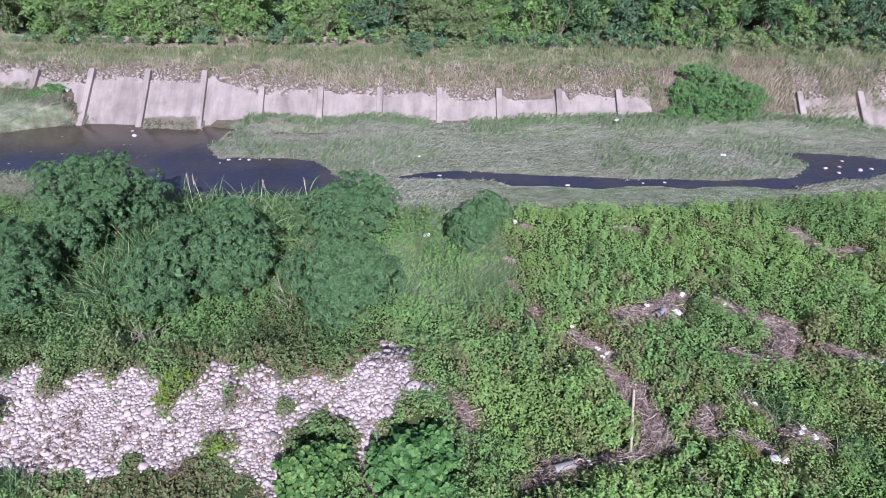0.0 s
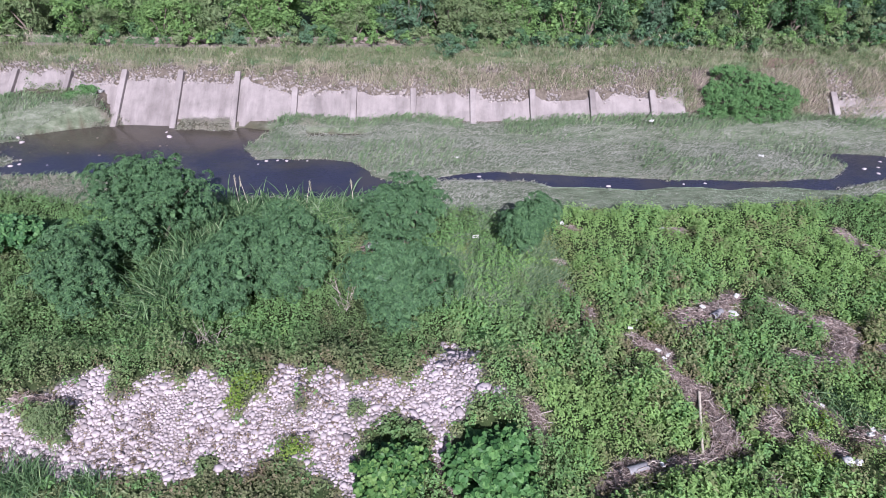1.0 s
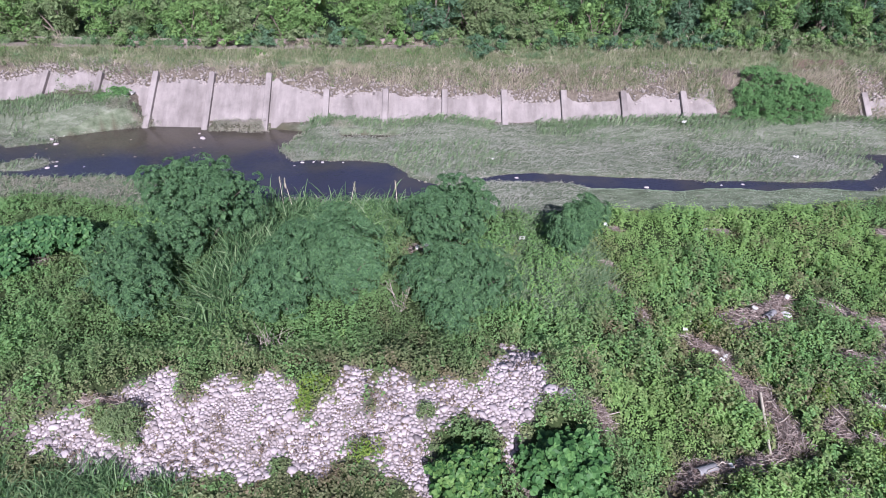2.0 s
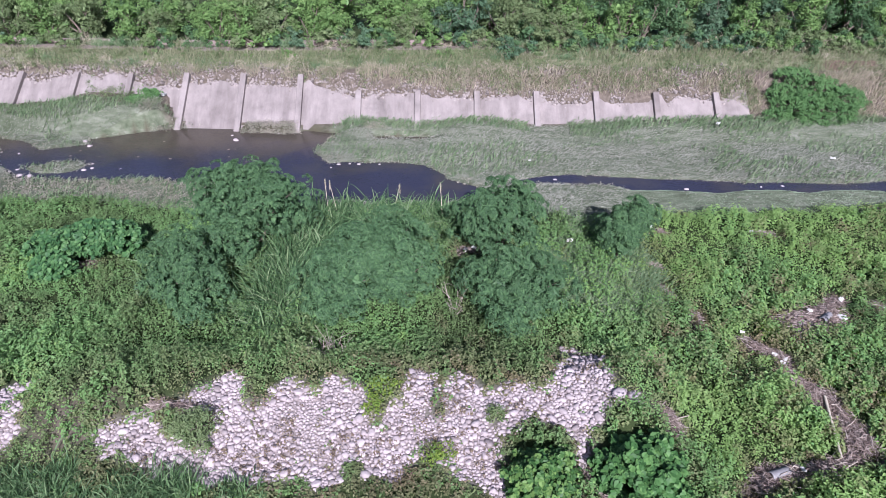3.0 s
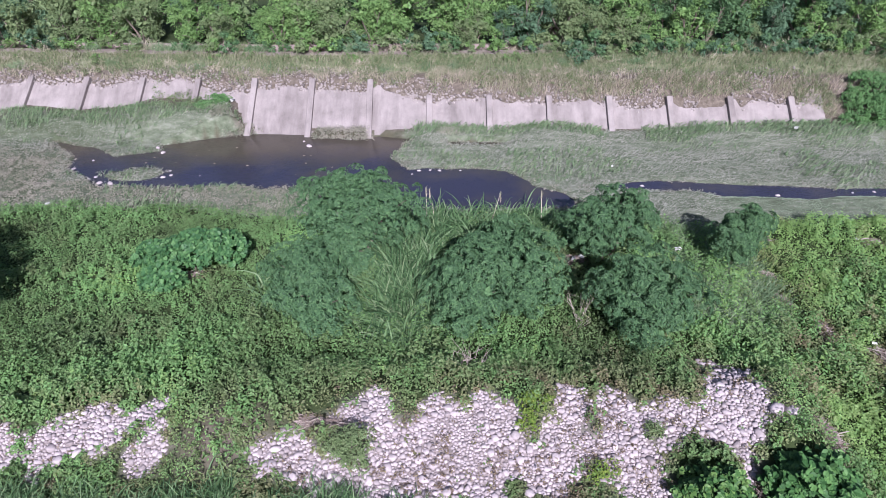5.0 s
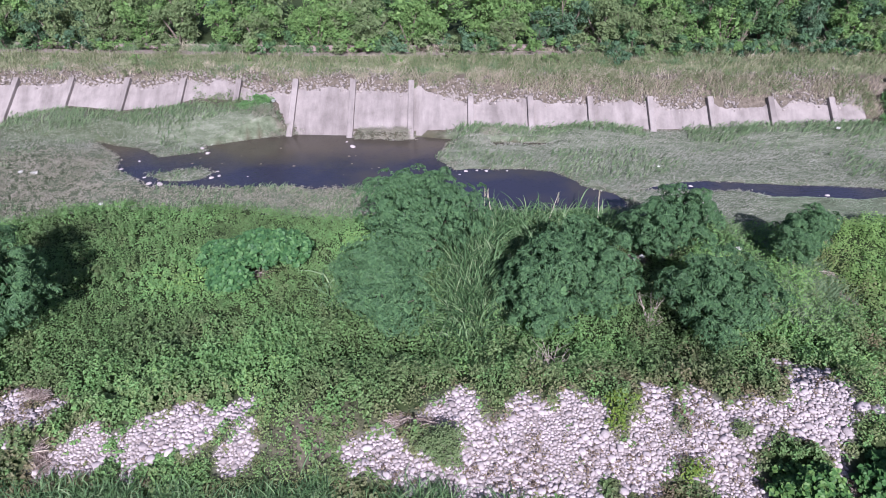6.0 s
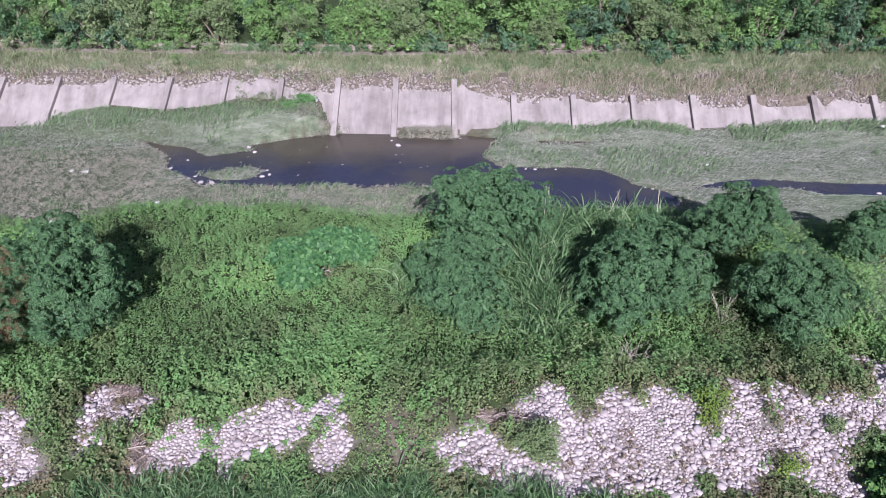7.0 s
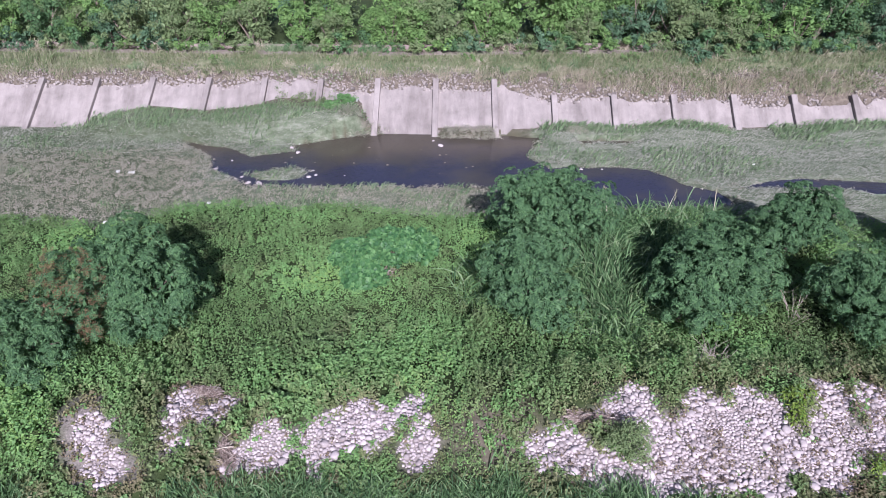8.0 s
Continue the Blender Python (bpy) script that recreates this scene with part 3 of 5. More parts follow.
def height(x, y):
    x, y = np.asarray(x, float), np.asarray(y, float)
    w = y - toe_line(x)
    near = near_bank(x, y) + 0.30 * (fbm(x, y, 5.0, 21) - 0.5)
    z = near + (0.10 - near) * smooth(y - bank_line(x), -0.6, 0.7)
    z = z + 0.10 * (fbm(x, y, 1.5, 22) - 0.5) * smooth(y, 20, 34)
    z = np.where(y > 30, z + toe_rise(x) * smooth(w, -3.2, 0.2), z)
    slope = np.where(w < 3.5, 0.9 * w - 0.14, np.minimum(3.6, 3.01 + 0.28 * (w - 3.5)))
    slope = slope + 0.14 * (fbm(x, y, 1.1, 23) - 0.5) * smooth(w, 1.0, 3.0) * (1 - smooth(w, 7.5, 8.5))
    z = np.where(w > -1.0, np.maximum(z, slope), z)
    d = np.where((y > 33) & (y < 50) & (x > -60) & (x < 60), water_depth(x, y), -9.0)
    z = np.where(d > -0.35, np.minimum(z, 0.10 - 0.55 * (d + 0.35)), z)
    z = np.maximum(z, -0.5)
    c = np.where((y > 12) & (y < 23), cobble_depth(x, y), -9.0)
    return z - 0.12 * smooth(c, -0.4, 0.3)


# ---- ground and water ----
def axis(fine_a, fine_b, step, far):
    grow = fine_b + step * np.cumsum(1.35 ** np.arange(1, 27))
    back = fine_a - step * np.cumsum(1.35 ** np.arange(1, 27))
    return np.concatenate([[-far], back[back > -far][::-1], np.arange(fine_a, fine_b + step / 2, step), grow[grow < far], [far]])


gx, gy = axis(YARD[0], YARD[1], 0.38, 2600.0), axis(8.0, 62.0, 0.28, 2600.0)
X, Y = [a.ravel() for a in np.meshgrid(gx, gy)]
Z = height(X, Y)
wide, deep = len(gx), len(gy)
cell = (np.arange(deep - 1)[:, None] * wide + np.arange(wide - 1)).ravel()
_w = Y - toe_line(X)
_cob = np.where((Y > 12) & (Y < 23), cobble_depth(X, Y), -9.0)
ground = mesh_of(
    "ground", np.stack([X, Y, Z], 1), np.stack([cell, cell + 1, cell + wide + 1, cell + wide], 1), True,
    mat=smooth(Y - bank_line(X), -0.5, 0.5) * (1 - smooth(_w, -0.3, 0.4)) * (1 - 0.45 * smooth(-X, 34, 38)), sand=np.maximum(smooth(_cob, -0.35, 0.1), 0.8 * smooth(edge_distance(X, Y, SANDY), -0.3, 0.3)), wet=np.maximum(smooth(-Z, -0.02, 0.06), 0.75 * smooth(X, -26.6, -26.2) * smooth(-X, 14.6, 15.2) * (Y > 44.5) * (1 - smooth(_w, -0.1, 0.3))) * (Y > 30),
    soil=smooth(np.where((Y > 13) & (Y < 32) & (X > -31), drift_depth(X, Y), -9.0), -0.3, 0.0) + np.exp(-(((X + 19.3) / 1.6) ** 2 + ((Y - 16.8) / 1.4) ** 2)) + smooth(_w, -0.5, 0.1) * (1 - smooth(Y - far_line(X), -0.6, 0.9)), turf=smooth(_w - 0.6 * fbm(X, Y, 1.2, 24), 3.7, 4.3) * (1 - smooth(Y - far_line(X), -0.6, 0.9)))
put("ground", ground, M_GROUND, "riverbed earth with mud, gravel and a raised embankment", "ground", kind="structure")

bm = bmesh.new()
bmesh.ops.create_grid(bm, x_segments=40, y_segments=12, size=1.0, matrix=Matrix.Translation((-10, 41, 0)) @ Matrix.Diagonal((56, 8.6, 1, 1)))
put("water", bm_mesh("water", bm), M_WATER, "slow dark blue-brown river water between grass mats", "water", kind="structure")

# ---- concrete revetment ----
RIB_STEP, RIB_FIRST = 4.26, -17.3
revetment = tagged(new("revetment"), "sloping pale concrete revetment with ribs and a broken upper edge", "revetment", kind="structure")


def on_slope(x, up, out=0.0):
    """A point on the revetment: up the slope from the toe, and out from its face."""
    skew = float(np.interp(x, (-45, -38, -26, -17), (0.14, 0.115, 0.045, 0.0)))
    return Vector((x + skew * (up - 3.0), toe_line(x) + 0.743 * up - 0.669 * out, 0.669 * up + 0.743 * out))


TOP_X = (-60, -52.8, -50.4, -49.5, -47.6, -45.2, -42.2, -41.3, -40.3, -38.1, -37.2, -36.2, -34.5, -32.5, -31.6, -30.3, -28.9, -26.1, -25.9, -25.1, -23.6, -22.8, -21.7, -17.7, -16.7, -16.0, -15.2, -13.3,
         -12.7, -11.9, -11.4, -10.6, -9.4, -7.4, -4.3, -1.6, -0.8, 0.0, 0.6, 3.2, 4.2, 4.8, 7.6, 8.7, 9.0, 9.9, 10.9, 13.1, 14.0, 14.8)
TOP_UP = (3.8, 3.8, 3.6, 3.8, 3.6, 3.7, 4.0, 3.6, 4.0, 3.75, 3.5, 3.75, 4.15, 3.8, 4.4, 3.9, 3.3, 3.3, 3.45, 3.5, 3.85, 3.9, 3.6, 3.65, 4.2, 3.45, 3.3, 2.6,
          2.6, 2.95, 2.6, 3.0, 3.1, 2.75, 2.55, 2.9, 2.4, 3.0, 2.3, 2.15, 2.6, 2.15, 2.35, 2.95, 2.2, 2.95, 2.65, 2.5, 3.2, 3.45)


def panel_tops(x):
    """How far up the slope the concrete still stands."""
    tops = np.where(np.asarray(x) < 20, np.interp(x, TOP_X, TOP_UP), np.interp(x, (25, 29, 29.8, 45), (2.4, 2.7, 3.0, 2.9)))
    return tops + 0.55 * (fbm(x, 0 * x + 3.3, 0.9, 31, 4) - 0.5) + 0.14 * (vnoise(x, 0 * x + 1.0, 0.18, 33) - 0.5)


def panel_top(x):
    return float(panel_tops(np.array([x]))[0])


def panel(x0, x1):
    """One slab between two ribs, with thickness and a ragged upper edge."""
    bm = bmesh.new()
    cols, rows = 34, 8
    sheets = []
    for out in (0.0, -0.16):
        grid = []
        for i in range(cols + 1):
            x = x0 + (x1 - x0) * i / cols
            top = panel_top(x)
            grid.append([bm.verts.new(on_slope(x, -0.45 + (top + 0.45) * j / rows, out + (0.012 * noise.noise((x * 2, j, 0)) if out == 0 else 0))) for j in range(rows + 1)])
        sheets.append(grid)
    a, b = sheets
    for i in range(cols):
        for j in range(rows):
            bm.faces.new((a[i][j], a[i + 1][j], a[i + 1][j + 1], a[i][j + 1]))
            bm.faces.new((b[i][j], b[i][j + 1], b[i + 1][j + 1], b[i + 1][j]))
        bm.faces.new((a[i][rows], a[i + 1][rows], b[i + 1][rows], b[i][rows]))
    for i in (0, cols):
        for j in range(rows):
            bm.faces.new((a[i][j], a[i][j + 1], b[i][j + 1], b[i][j]))
    bmesh.ops.recalc_face_normals(bm, faces=bm.faces)
    return bm_mesh("slab", bm)


def rib(x, top):
    """A square concrete rib running up the slope, slightly proud of the slabs."""
    bm = bmesh.new()
    half, rings = 0.21, []
    for k in range(9):
        up = -0.55 + (top + 0.55) * k / 8
        j = 0.012 * noise.noise((x, k * 0.7, 0))
        rings.append([bm.verts.new(on_slope(x + sx * half + j, up, o)) for sx, o in ((-1, -0.2), (-1, 0.27), (-0.86, 0.30), (0.86, 0.30), (1, 0.27), (1, -0.2))])
    for p, q in zip(rings, rings[1:]):
        for s in range(6):
            bm.faces.new((p[s], p[(s + 1) % 6], q[(s + 1) % 6], q[s]))
    bm.faces.new(rings[0])
    bm.faces.new(rings[-1][::-1])
    bmesh.ops.recalc_face_normals(bm, faces=bm.faces)
    return bm_mesh("rib", bm)


BURIED = (14.8, 24.9)  # here creepers and slumped earth cover the concrete
for k in range(-12, 15):
    x = RIB_FIRST + RIB_STEP * k
    if not YARD[0] < x < YARD[1]:
        continue
    if not BURIED[0] < x < BURIED[1]:
        top = float(np.interp(x, (-60, -30, -27, -17, -15, 13, 25, 40), (4.1, 4.2, 4.35, 4.4, 3.1, 3.0, 2.95, 3.1)))
        part("rib", rib(x, top), M_CONCRETE, revetment)
    x0, x1 = x + 0.21, x + RIB_STEP - 0.21
    if x0 < BURIED[0] < x1:
        x1 = BURIED[0]
    if x0 < BURIED[1] < x1:
        x0 = BURIED[1]
    if not (BURIED[0] <= x0 and x1 <= BURIED[1]):
        part("slab", panel(x0, x1), M_CONCRETE, revetment)

# ---- path and low wall on the embankment ----
def strip(name, x0, x1, w0, w1, z0, z1, steps=90, wobble=0.0):
    """A long bar along the embankment, between two distances from its far line."""
    bm = bmesh.new()
    rings = []
    for k in range(steps + 1):
        x = x0 + (x1 - x0) * k / steps
        a = float(far_line(x)) + w0 + wobble * noise.noise((x * 0.6, 1, 0))
        b = float(far_line(x)) + w1 + wobble * noise.noise((x * 0.6, 5, 0))
        dz = 0.25 * wobble * noise.noise((x * 0.9, 9, 0))
        rings.append([bm.verts.new((x, yy, zz)) for yy, zz in ((a, z0), (a, z1 + dz), (b, z1 + dz), (b, z0))])
    for p, q in zip(rings, rings[1:]):
        for s in range(4):
            bm.faces.new((p[s], p[(s + 1) % 4], q[(s + 1) % 4], q[s]))
    bm.faces.new(rings[0])
    bm.faces.new(rings[-1])
    bmesh.ops.recalc_face_normals(bm, faces=bm.faces)
    return bm_mesh(name, bm)


put("path", strip("path", -72, 0, -1.45, -0.35, 3.4, 3.625, 120, 0.25), M_ROAD, "narrow dusty path along the top of the embankment", "path", kind="structure")
put("wall_far", strip("wall_far", -72, -4, 0.0, 0.25, 3.3, 4.0, 120, 0.12), M_WALL, "low pinkish rendered wall behind the path", "wall", kind="structure")


# ---- low growth ----
def scatter(count, x0, x1, y0, y1, r=rng):
    return r.uniform(x0, x1, count), r.uniform(y0, y1, count)


def herb_carpet():
    """Leafy herbs over the near bank: thousands of small domed plants of uneven height."""
    x, y = scatter(74000, -52, 31, 10.8, 36.0)
    keep = (y < bank_line(x) + 0.25 * rng.normal(size=len(x))) & (rng.rand(len(x)) < 1.10 - 0.016 * (y - 10))
    x, y = x[keep], y[keep]
    keep = (np.abs(x + 10.5) < 16.5 + 0.62 * y) | (rng.rand(len(x)) < 0.3)
    x, y = x[keep], y[keep]
    c, d = cobble_depth(x, y), drift_depth(x, y)
    keep = ((c < 0.06 + 0.12 * rng.normal(size=len(x))) | (rng.rand(len(x)) < 0.03)) & ((d < -0.02) | (rng.rand(len(x)) < 0.20)) & (np.hypot(x + 3.95, y - 14.5) > 1.2) & (np.hypot(x + 0.9, y - 14.8) > 1.45) & ((edge_distance(x, y, SANDY) < 0) | (rng.rand(len(x)) < 0.40)) & ((y > 13.2) | (rng.rand(len(x)) < 0.5))
    x, y, c, d = x[keep], y[keep], c[keep], d[keep]
    n = len(x)
    tall = (0.06 + 0.42 * fbm(x, y, 2.6, 41, 2) ** 1.3 + 0.80 * vnoise(x, y, 0.62, 42) ** 2 + 0.30 * rng.rand(n) ** 2 + 0.55 * smooth(vnoise(x, y, 1.15, 43), 0.45, 0.85))
    tall = tall * smooth(-c, -0.1, 0.9) * smooth(-d, -0.1, 0.5) * (0.45 + 0.55 * smooth(bank_line(x) - y, -0.2, 1.5)) + 0.06
    tint = -0.13 + 1.0 * fbm(x, y, 4.2, 44, 3) + 0.22 * (vnoise(x, y, 0.9, 45) - 0.5) + 0.09 * rng.normal(size=n)
    tint += 0.30 * np.exp(-(((x - 12) / 11) ** 2 + ((y - 29.5) / 3.6) ** 2)) - 0.16 * smooth(-x, 18, 22) * smooth(y, 29.5, 31.5)
    meadow = smooth(-x, 18, 21) * smooth(x, -36, -31) * smooth(y, 22, 24.5)
    tall *= 1 - 0.45 * meadow
    tint += (0.10 + 0.36 * fbm(x, y, 3.4, 55, 3)) * smooth(x, 0, 4) + 0.08 * meadow + 0.10 * smooth(-x, 16, 19) * smooth(y, 18.5, 20) * (1 - meadow)
    tint += 0.16 * smooth(x, 4, 7) * smooth(-y, -21, -17) + 0.06 * smooth(x, 1, 4) + 0.15 * np.clip(np.exp(-(((x + 19.3) / 1.7) ** 2 + ((y - 16.6) / 2.0) ** 2)), 0, 1)
    tint += (0.40 - 0.25 * meadow) * smooth(vnoise(x, y, 1.6, 48) * vnoise(x, y, 0.7, 49), 0.55, 0.75)
    dry = (0.25 + 0.3 * smooth(x, -14, -4)) * smooth(vnoise(x, y, 1.3, 46) * vnoise(x, y, 0.5, 47), 0.36, 0.60) + 0.6 * smooth(-c, 0.9, 0.0) * (vnoise(x, y, 0.8, 50) > 0.45) + 0.7 * smooth(-d, 0.55, 0.0)
    dry += 0.55 * np.exp(-(((x - 3.2) / 2.4) ** 2 + ((y - 22.5) / 2.6) ** 2)) * (vnoise(x, y, 0.6, 51) > 0.45)
    dry += 0.4 * np.exp(-(((x + 8) / 12) ** 2 + ((y - 18.9) / 0.9) ** 2)) * (vnoise(x, y, 0.7, 53) > 0.42)
    thin = np.exp(-(((x + 19.3) / 1.7) ** 2 + ((y - 16.6) / 2.0) ** 2)) + 0.45 * np.exp(-(((x + 26.5) / 5.0) ** 2 + ((y - 18.6) / 1.1) ** 2)) + 0.8 * np.exp(-(((x + 30) / 4.0) ** 2 + ((y - 15.2) / 1.0) ** 2))
    dry += 0.8 * smooth(edge_distance(x, y, SANDY), -0.2, 0.1)
    tall *= 1 - 0.6 * smooth(edge_distance(x, y, SANDY), -0.2, 0.1)
    dry += 0.45 * thin * (vnoise(x, y, 0.7, 54) > 0.38)
    tall *= (1 - 0.25 * np.clip(thin, 0, 1)) * (1 - 0.68 * smooth(-y, -15.9, -15.2) * smooth(-x, 3.0, 5.0))
    dry += 0.5 * smooth(-y, -15.9, -15.2) * smooth(-x, 3.0, 5.0) * (vnoise(x, y, 0.6, 57) > 0.5)
    dry += 0.6 * smooth(x, 1.0, 4.0) * smooth(vnoise(x, y, 1.7, 58) * vnoise(x, y, 0.6, 59), 0.30, 0.5)
    dry = np.clip(dry * (rng.rand(n) < 0.85), 0, 0.9)
    size = rng.uniform(0.072, 0.128, n) * (0.72 + 0.6 * vnoise(x, y, 2.2, 52))
    wide = rng.uniform(0.11, 0.26, n)
    per = 13
    way = unit(rng.normal(size=(n, per, 3)) + np.array([0, 0, 0.7]))
    way[:, :, 2] = np.abs(way[:, :, 2])
    reach = 0.55 + 0.5 * rng.rand(n, per, 1)
    spot = np.stack([x, y, height(x, y)], 1)[:, None] + way * reach * np.stack([wide, wide, tall], 1)[:, None]
    facing = way * np.array([0.7, 0.7, 0.6]) + np.array([0, -0.06, 0.5]) + rng.normal(size=way.shape) * 0.27
    many = lambda q: np.repeat(q, per)
    le = many(size) * rng.uniform(0.8, 1.3, n * per)
    v, f = leaves(spot.reshape(-1, 3), facing.reshape(-1, 3), le, le * 0.7)
    return mesh_of("herbs", v, f, False, tint=np.repeat(many(tint), 4), dry=np.repeat(many(dry), 4))


put("herb_carpet", herb_carpet(), M_HERB, "dense carpet of green leafy weeds with brown dry patches", "weeds", kind="stuff")


def grass_field(name, count, x0, x1, y0, y1, keep, length, width, flat, droop, drift=(1.0, 0.1), lift=None):
    """Blades on the ground where keep(x, y) is 0..1; flat: how much they lie down, along drift."""
    x, y = scatter(count, x0, x1, y0, y1)
    ok = rng.rand(count) < keep(x, y)
    x, y = x[ok], y[ok]
    z = height(x, y) - 0.02
    n = len(x)
    swirl = 2.2 * (fbm(x, y, 3.0, 61) - 0.5) + rng.normal(size=n) * 0.5
    base = math.atan2(drift[1], drift[0])
    lean = np.stack([np.cos(base + swirl) * flat, np.sin(base + swirl) * flat, 1 - 0.75 * flat * np.ones(n)], 1) + rng.normal(size=(n, 3)) * 0.22
    lean[:, 2] = np.abs(lean[:, 2]) + 0.08
    le = rng.uniform(*length, n) * (0.55 + 0.9 * fbm(x, y, 1.8, 62))
    v, f = blades(np.stack([x, y, z], 1), lean, le, rng.uniform(*width, n), droop)
    return mesh_of(name, v, f)


def dryness(x, y):
    """1 where mats of weed are grey-brown, 0 where they are pale green."""
    return np.clip(smooth(-x, 34.5, 38.0) * smooth(42.5 - y, -2, 1) + smooth(-x, 14.0, 17.0) * (y < 38.5) + smooth(-x, 52, 60), 0, 1)


def on_mat(x, y):
    mud = (x > -26.3) & (x < -14.8) & (y > 44.7)
    return (y > bank_line(x) - 0.5) & (y < toe_line(x) + 0.3) & (water_depth(x, y) < -0.02) & ~mud


def pondweed(x, y):
    """The smooth green shelf between the narrow channel and the near bank."""
    return smooth(x, 2.2, 4.5) * smooth(-x, -21.5, -19.5) * (y < 36.6)


put("pondweed_mat", grass_field("pondweed_mat", 50000, 2, 22, 31.5, 36.8, lambda x, y: on_mat(x, y) * pondweed(x, y), (0.05, 0.10), (0.03, 0.06), 1.15, 0.2), M_DUCKWEED,
    "smooth pale green pondweed shelf beside the channel", "pondweed", kind="stuff")
put("grass_mat", grass_field("grass_mat", 285000, -66, 42, 31, 49.5, lambda x, y: on_mat(x, y) * (1 - dryness(x, y)) * (1 - 0.97 * pondweed(x, y)), (0.10, 0.28), (0.014, 0.034), 0.75, 0.5), M_MAT,
    "pale grey-green grass flattened in mats along the river", "grass", kind="stuff")
def domes(count, x0, x1, y0, y1, keep, tall, wide, leaf, per):
    """Small domed weeds where keep(x, y) allows them."""
    x, y = scatter(count, x0, x1, y0, y1)
    ok = rng.rand(count) < keep(x, y)
    x, y = x[ok], y[ok]
    n = len(x)
    way = unit(rng.normal(size=(n, per, 3)) + np.array([0, 0, 0.7]))
    way[:, :, 2] = np.abs(way[:, :, 2])
    w, t = rng.uniform(*wide, n), rng.uniform(*tall, n) * (0.4 + 1.1 * vnoise(x, y, 0.8, 65))
    spot = np.stack([x, y, height(x, y)], 1)[:, None] + way * (0.55 + 0.5 * rng.rand(n, per, 1)) * np.stack([w, w, t], 1)[:, None]
    facing = way * 0.7 + np.array([0, 0, 0.4]) + rng.normal(size=way.shape) * 0.3
    le = rng.uniform(*leaf, n * per)
    return mesh_of("weeds", *leaves(spot.reshape(-1, 3), facing.reshape(-1, 3), le, le * 0.6))


put("weed_mat", domes(25000, -64, -12, 31, 49.5, lambda x, y: on_mat(x, y) * dryness(x, y), (0.10, 0.30), (0.12, 0.28), (0.06, 0.11), 11), M_MATBROWN,
    "grey-brown matted weeds on the dry riverbed", "weeds", kind="stuff")
put("toe_weeds", domes(9000, -30, -11, 43.5, 48.5, lambda x, y: (np.abs(y - toe_line(x) + 0.25) < 0.55) * (smooth(vnoise(x, y, 1.6, 67) + 0.55 * np.exp(-((x + 19.2) / 1.7) ** 2), 0.5, 0.75)), (0.15, 0.45), (0.10, 0.22), (0.06, 0.13), 10), M_MATBROWN,
    "pale grey-green weeds at the foot of the slabs", "weeds", kind="stuff")
put("shore_weeds", domes(9000, -46, 42, 33, 47.5, lambda x, y: on_mat(x, y) * (1 - dryness(x, y)) * (1 - pondweed(x, y)) * smooth(water_depth(x, y), -1.1, -0.1) * (vnoise(x, y, 1.4, 66) > 0.35), (0.10, 0.24), (0.10, 0.22), (0.06, 0.12), 10), M_MATBROWN,
    "low grey-green weeds along the water's edge", "weeds", kind="stuff")


def on_fringe(x, y):
    w = y - toe_line(x)
    edge = ((w > -0.9 - 1.8 * (vnoise(x, y, 2.4, 71) - 0.5)) & (w < 0.5 + 0.5 * vnoise(x, y, 0.9, 72)) & (toe_rise(x) > 0.3) & (water_depth(x, y) < 0)) * 0.9
    tufts = on_mat(x, y) * (fbm(0.55 * x, y, 2.6, 73) > 0.57) * 0.28 * (1 - pondweed(x, y))
    shore = (np.abs(y - bank_line(x)) < 0.7) * (x < -20) * 0.5
    return np.clip(edge + tufts + shore, 0, 1)


def on_lawn(x, y):
    return smooth(1 - np.hypot((x - 0.2) / 3.6, (y - 27.0) / 5.0), 0.0, 0.35) * (drift_depth(x, y) < 0)


put("lawn_grass", grass_field("lawn_grass", 26000, -4, 4, 21.5, 32, on_lawn, (0.45, 0.85), (0.022, 0.045), 0.35, 0.5), M_FRINGE,
    "soft green grass between the trees and weeds", "grass", kind="stuff")
put("bank_grass", grass_field("bank_grass", 180000, -66, 42, 31, 50.5, on_fringe, (0.3, 0.65), (0.025, 0.055), 0.35, 0.5), M_FRINGE,
    "tufts of green grass at the foot of the concrete", "grass", kind="stuff")


SLUMP = lambda x: 0.9 * smooth(x, -33.8, -32.8) * smooth(-x, 26.2, 27.0)  # where the slabs have slid away


def crest_edge(x, y):
    return 4.4 - 0.5 * smooth(-x, 14, 26) + 2.4 * (fbm(x, 0.3 * y, 1.7, 83, 3) - 0.5) - 0.8 * smooth(x, 2, 10)


def on_crest(x, y):
    w = y - toe_line(x)
    grown = smooth(w - crest_edge(x, y), -0.3, 0.3) * (1 - smooth(y - far_line(x), -1.9, -1.4) * (x < -2)) * (1 - smooth(y - far_line(x), 0.8, 1.3))
    return grown * (0.55 + 0.45 * smooth(vnoise(x, y, 1.2, 84), 0.3, 0.6))


def on_slope_top(x, y):
    w = y - toe_line(x)
    low = np.interp(x, (-60, -26, -17, -13, 0, 12, 15, 24, 45), (3.1, 3.2, 3.1, 2.6, 2.2, 2.3, 1.0, 0.3, 2.4)) + 0.9 * (fbm(x, y, 1.4, 81) - 0.5)
    tufts = smooth(vnoise(x, y, 0.9, 85) + 0.35 * smooth(x, -14, -8), 0.25, 0.6)
    return smooth(w - low, -0.1, 0.5) * (1 - smooth(w - crest_edge(x, y), -0.2, 0.4)) * tufts * (1 - 0.8 * (vnoise(x, w, 1.9, 92) > 0.62))


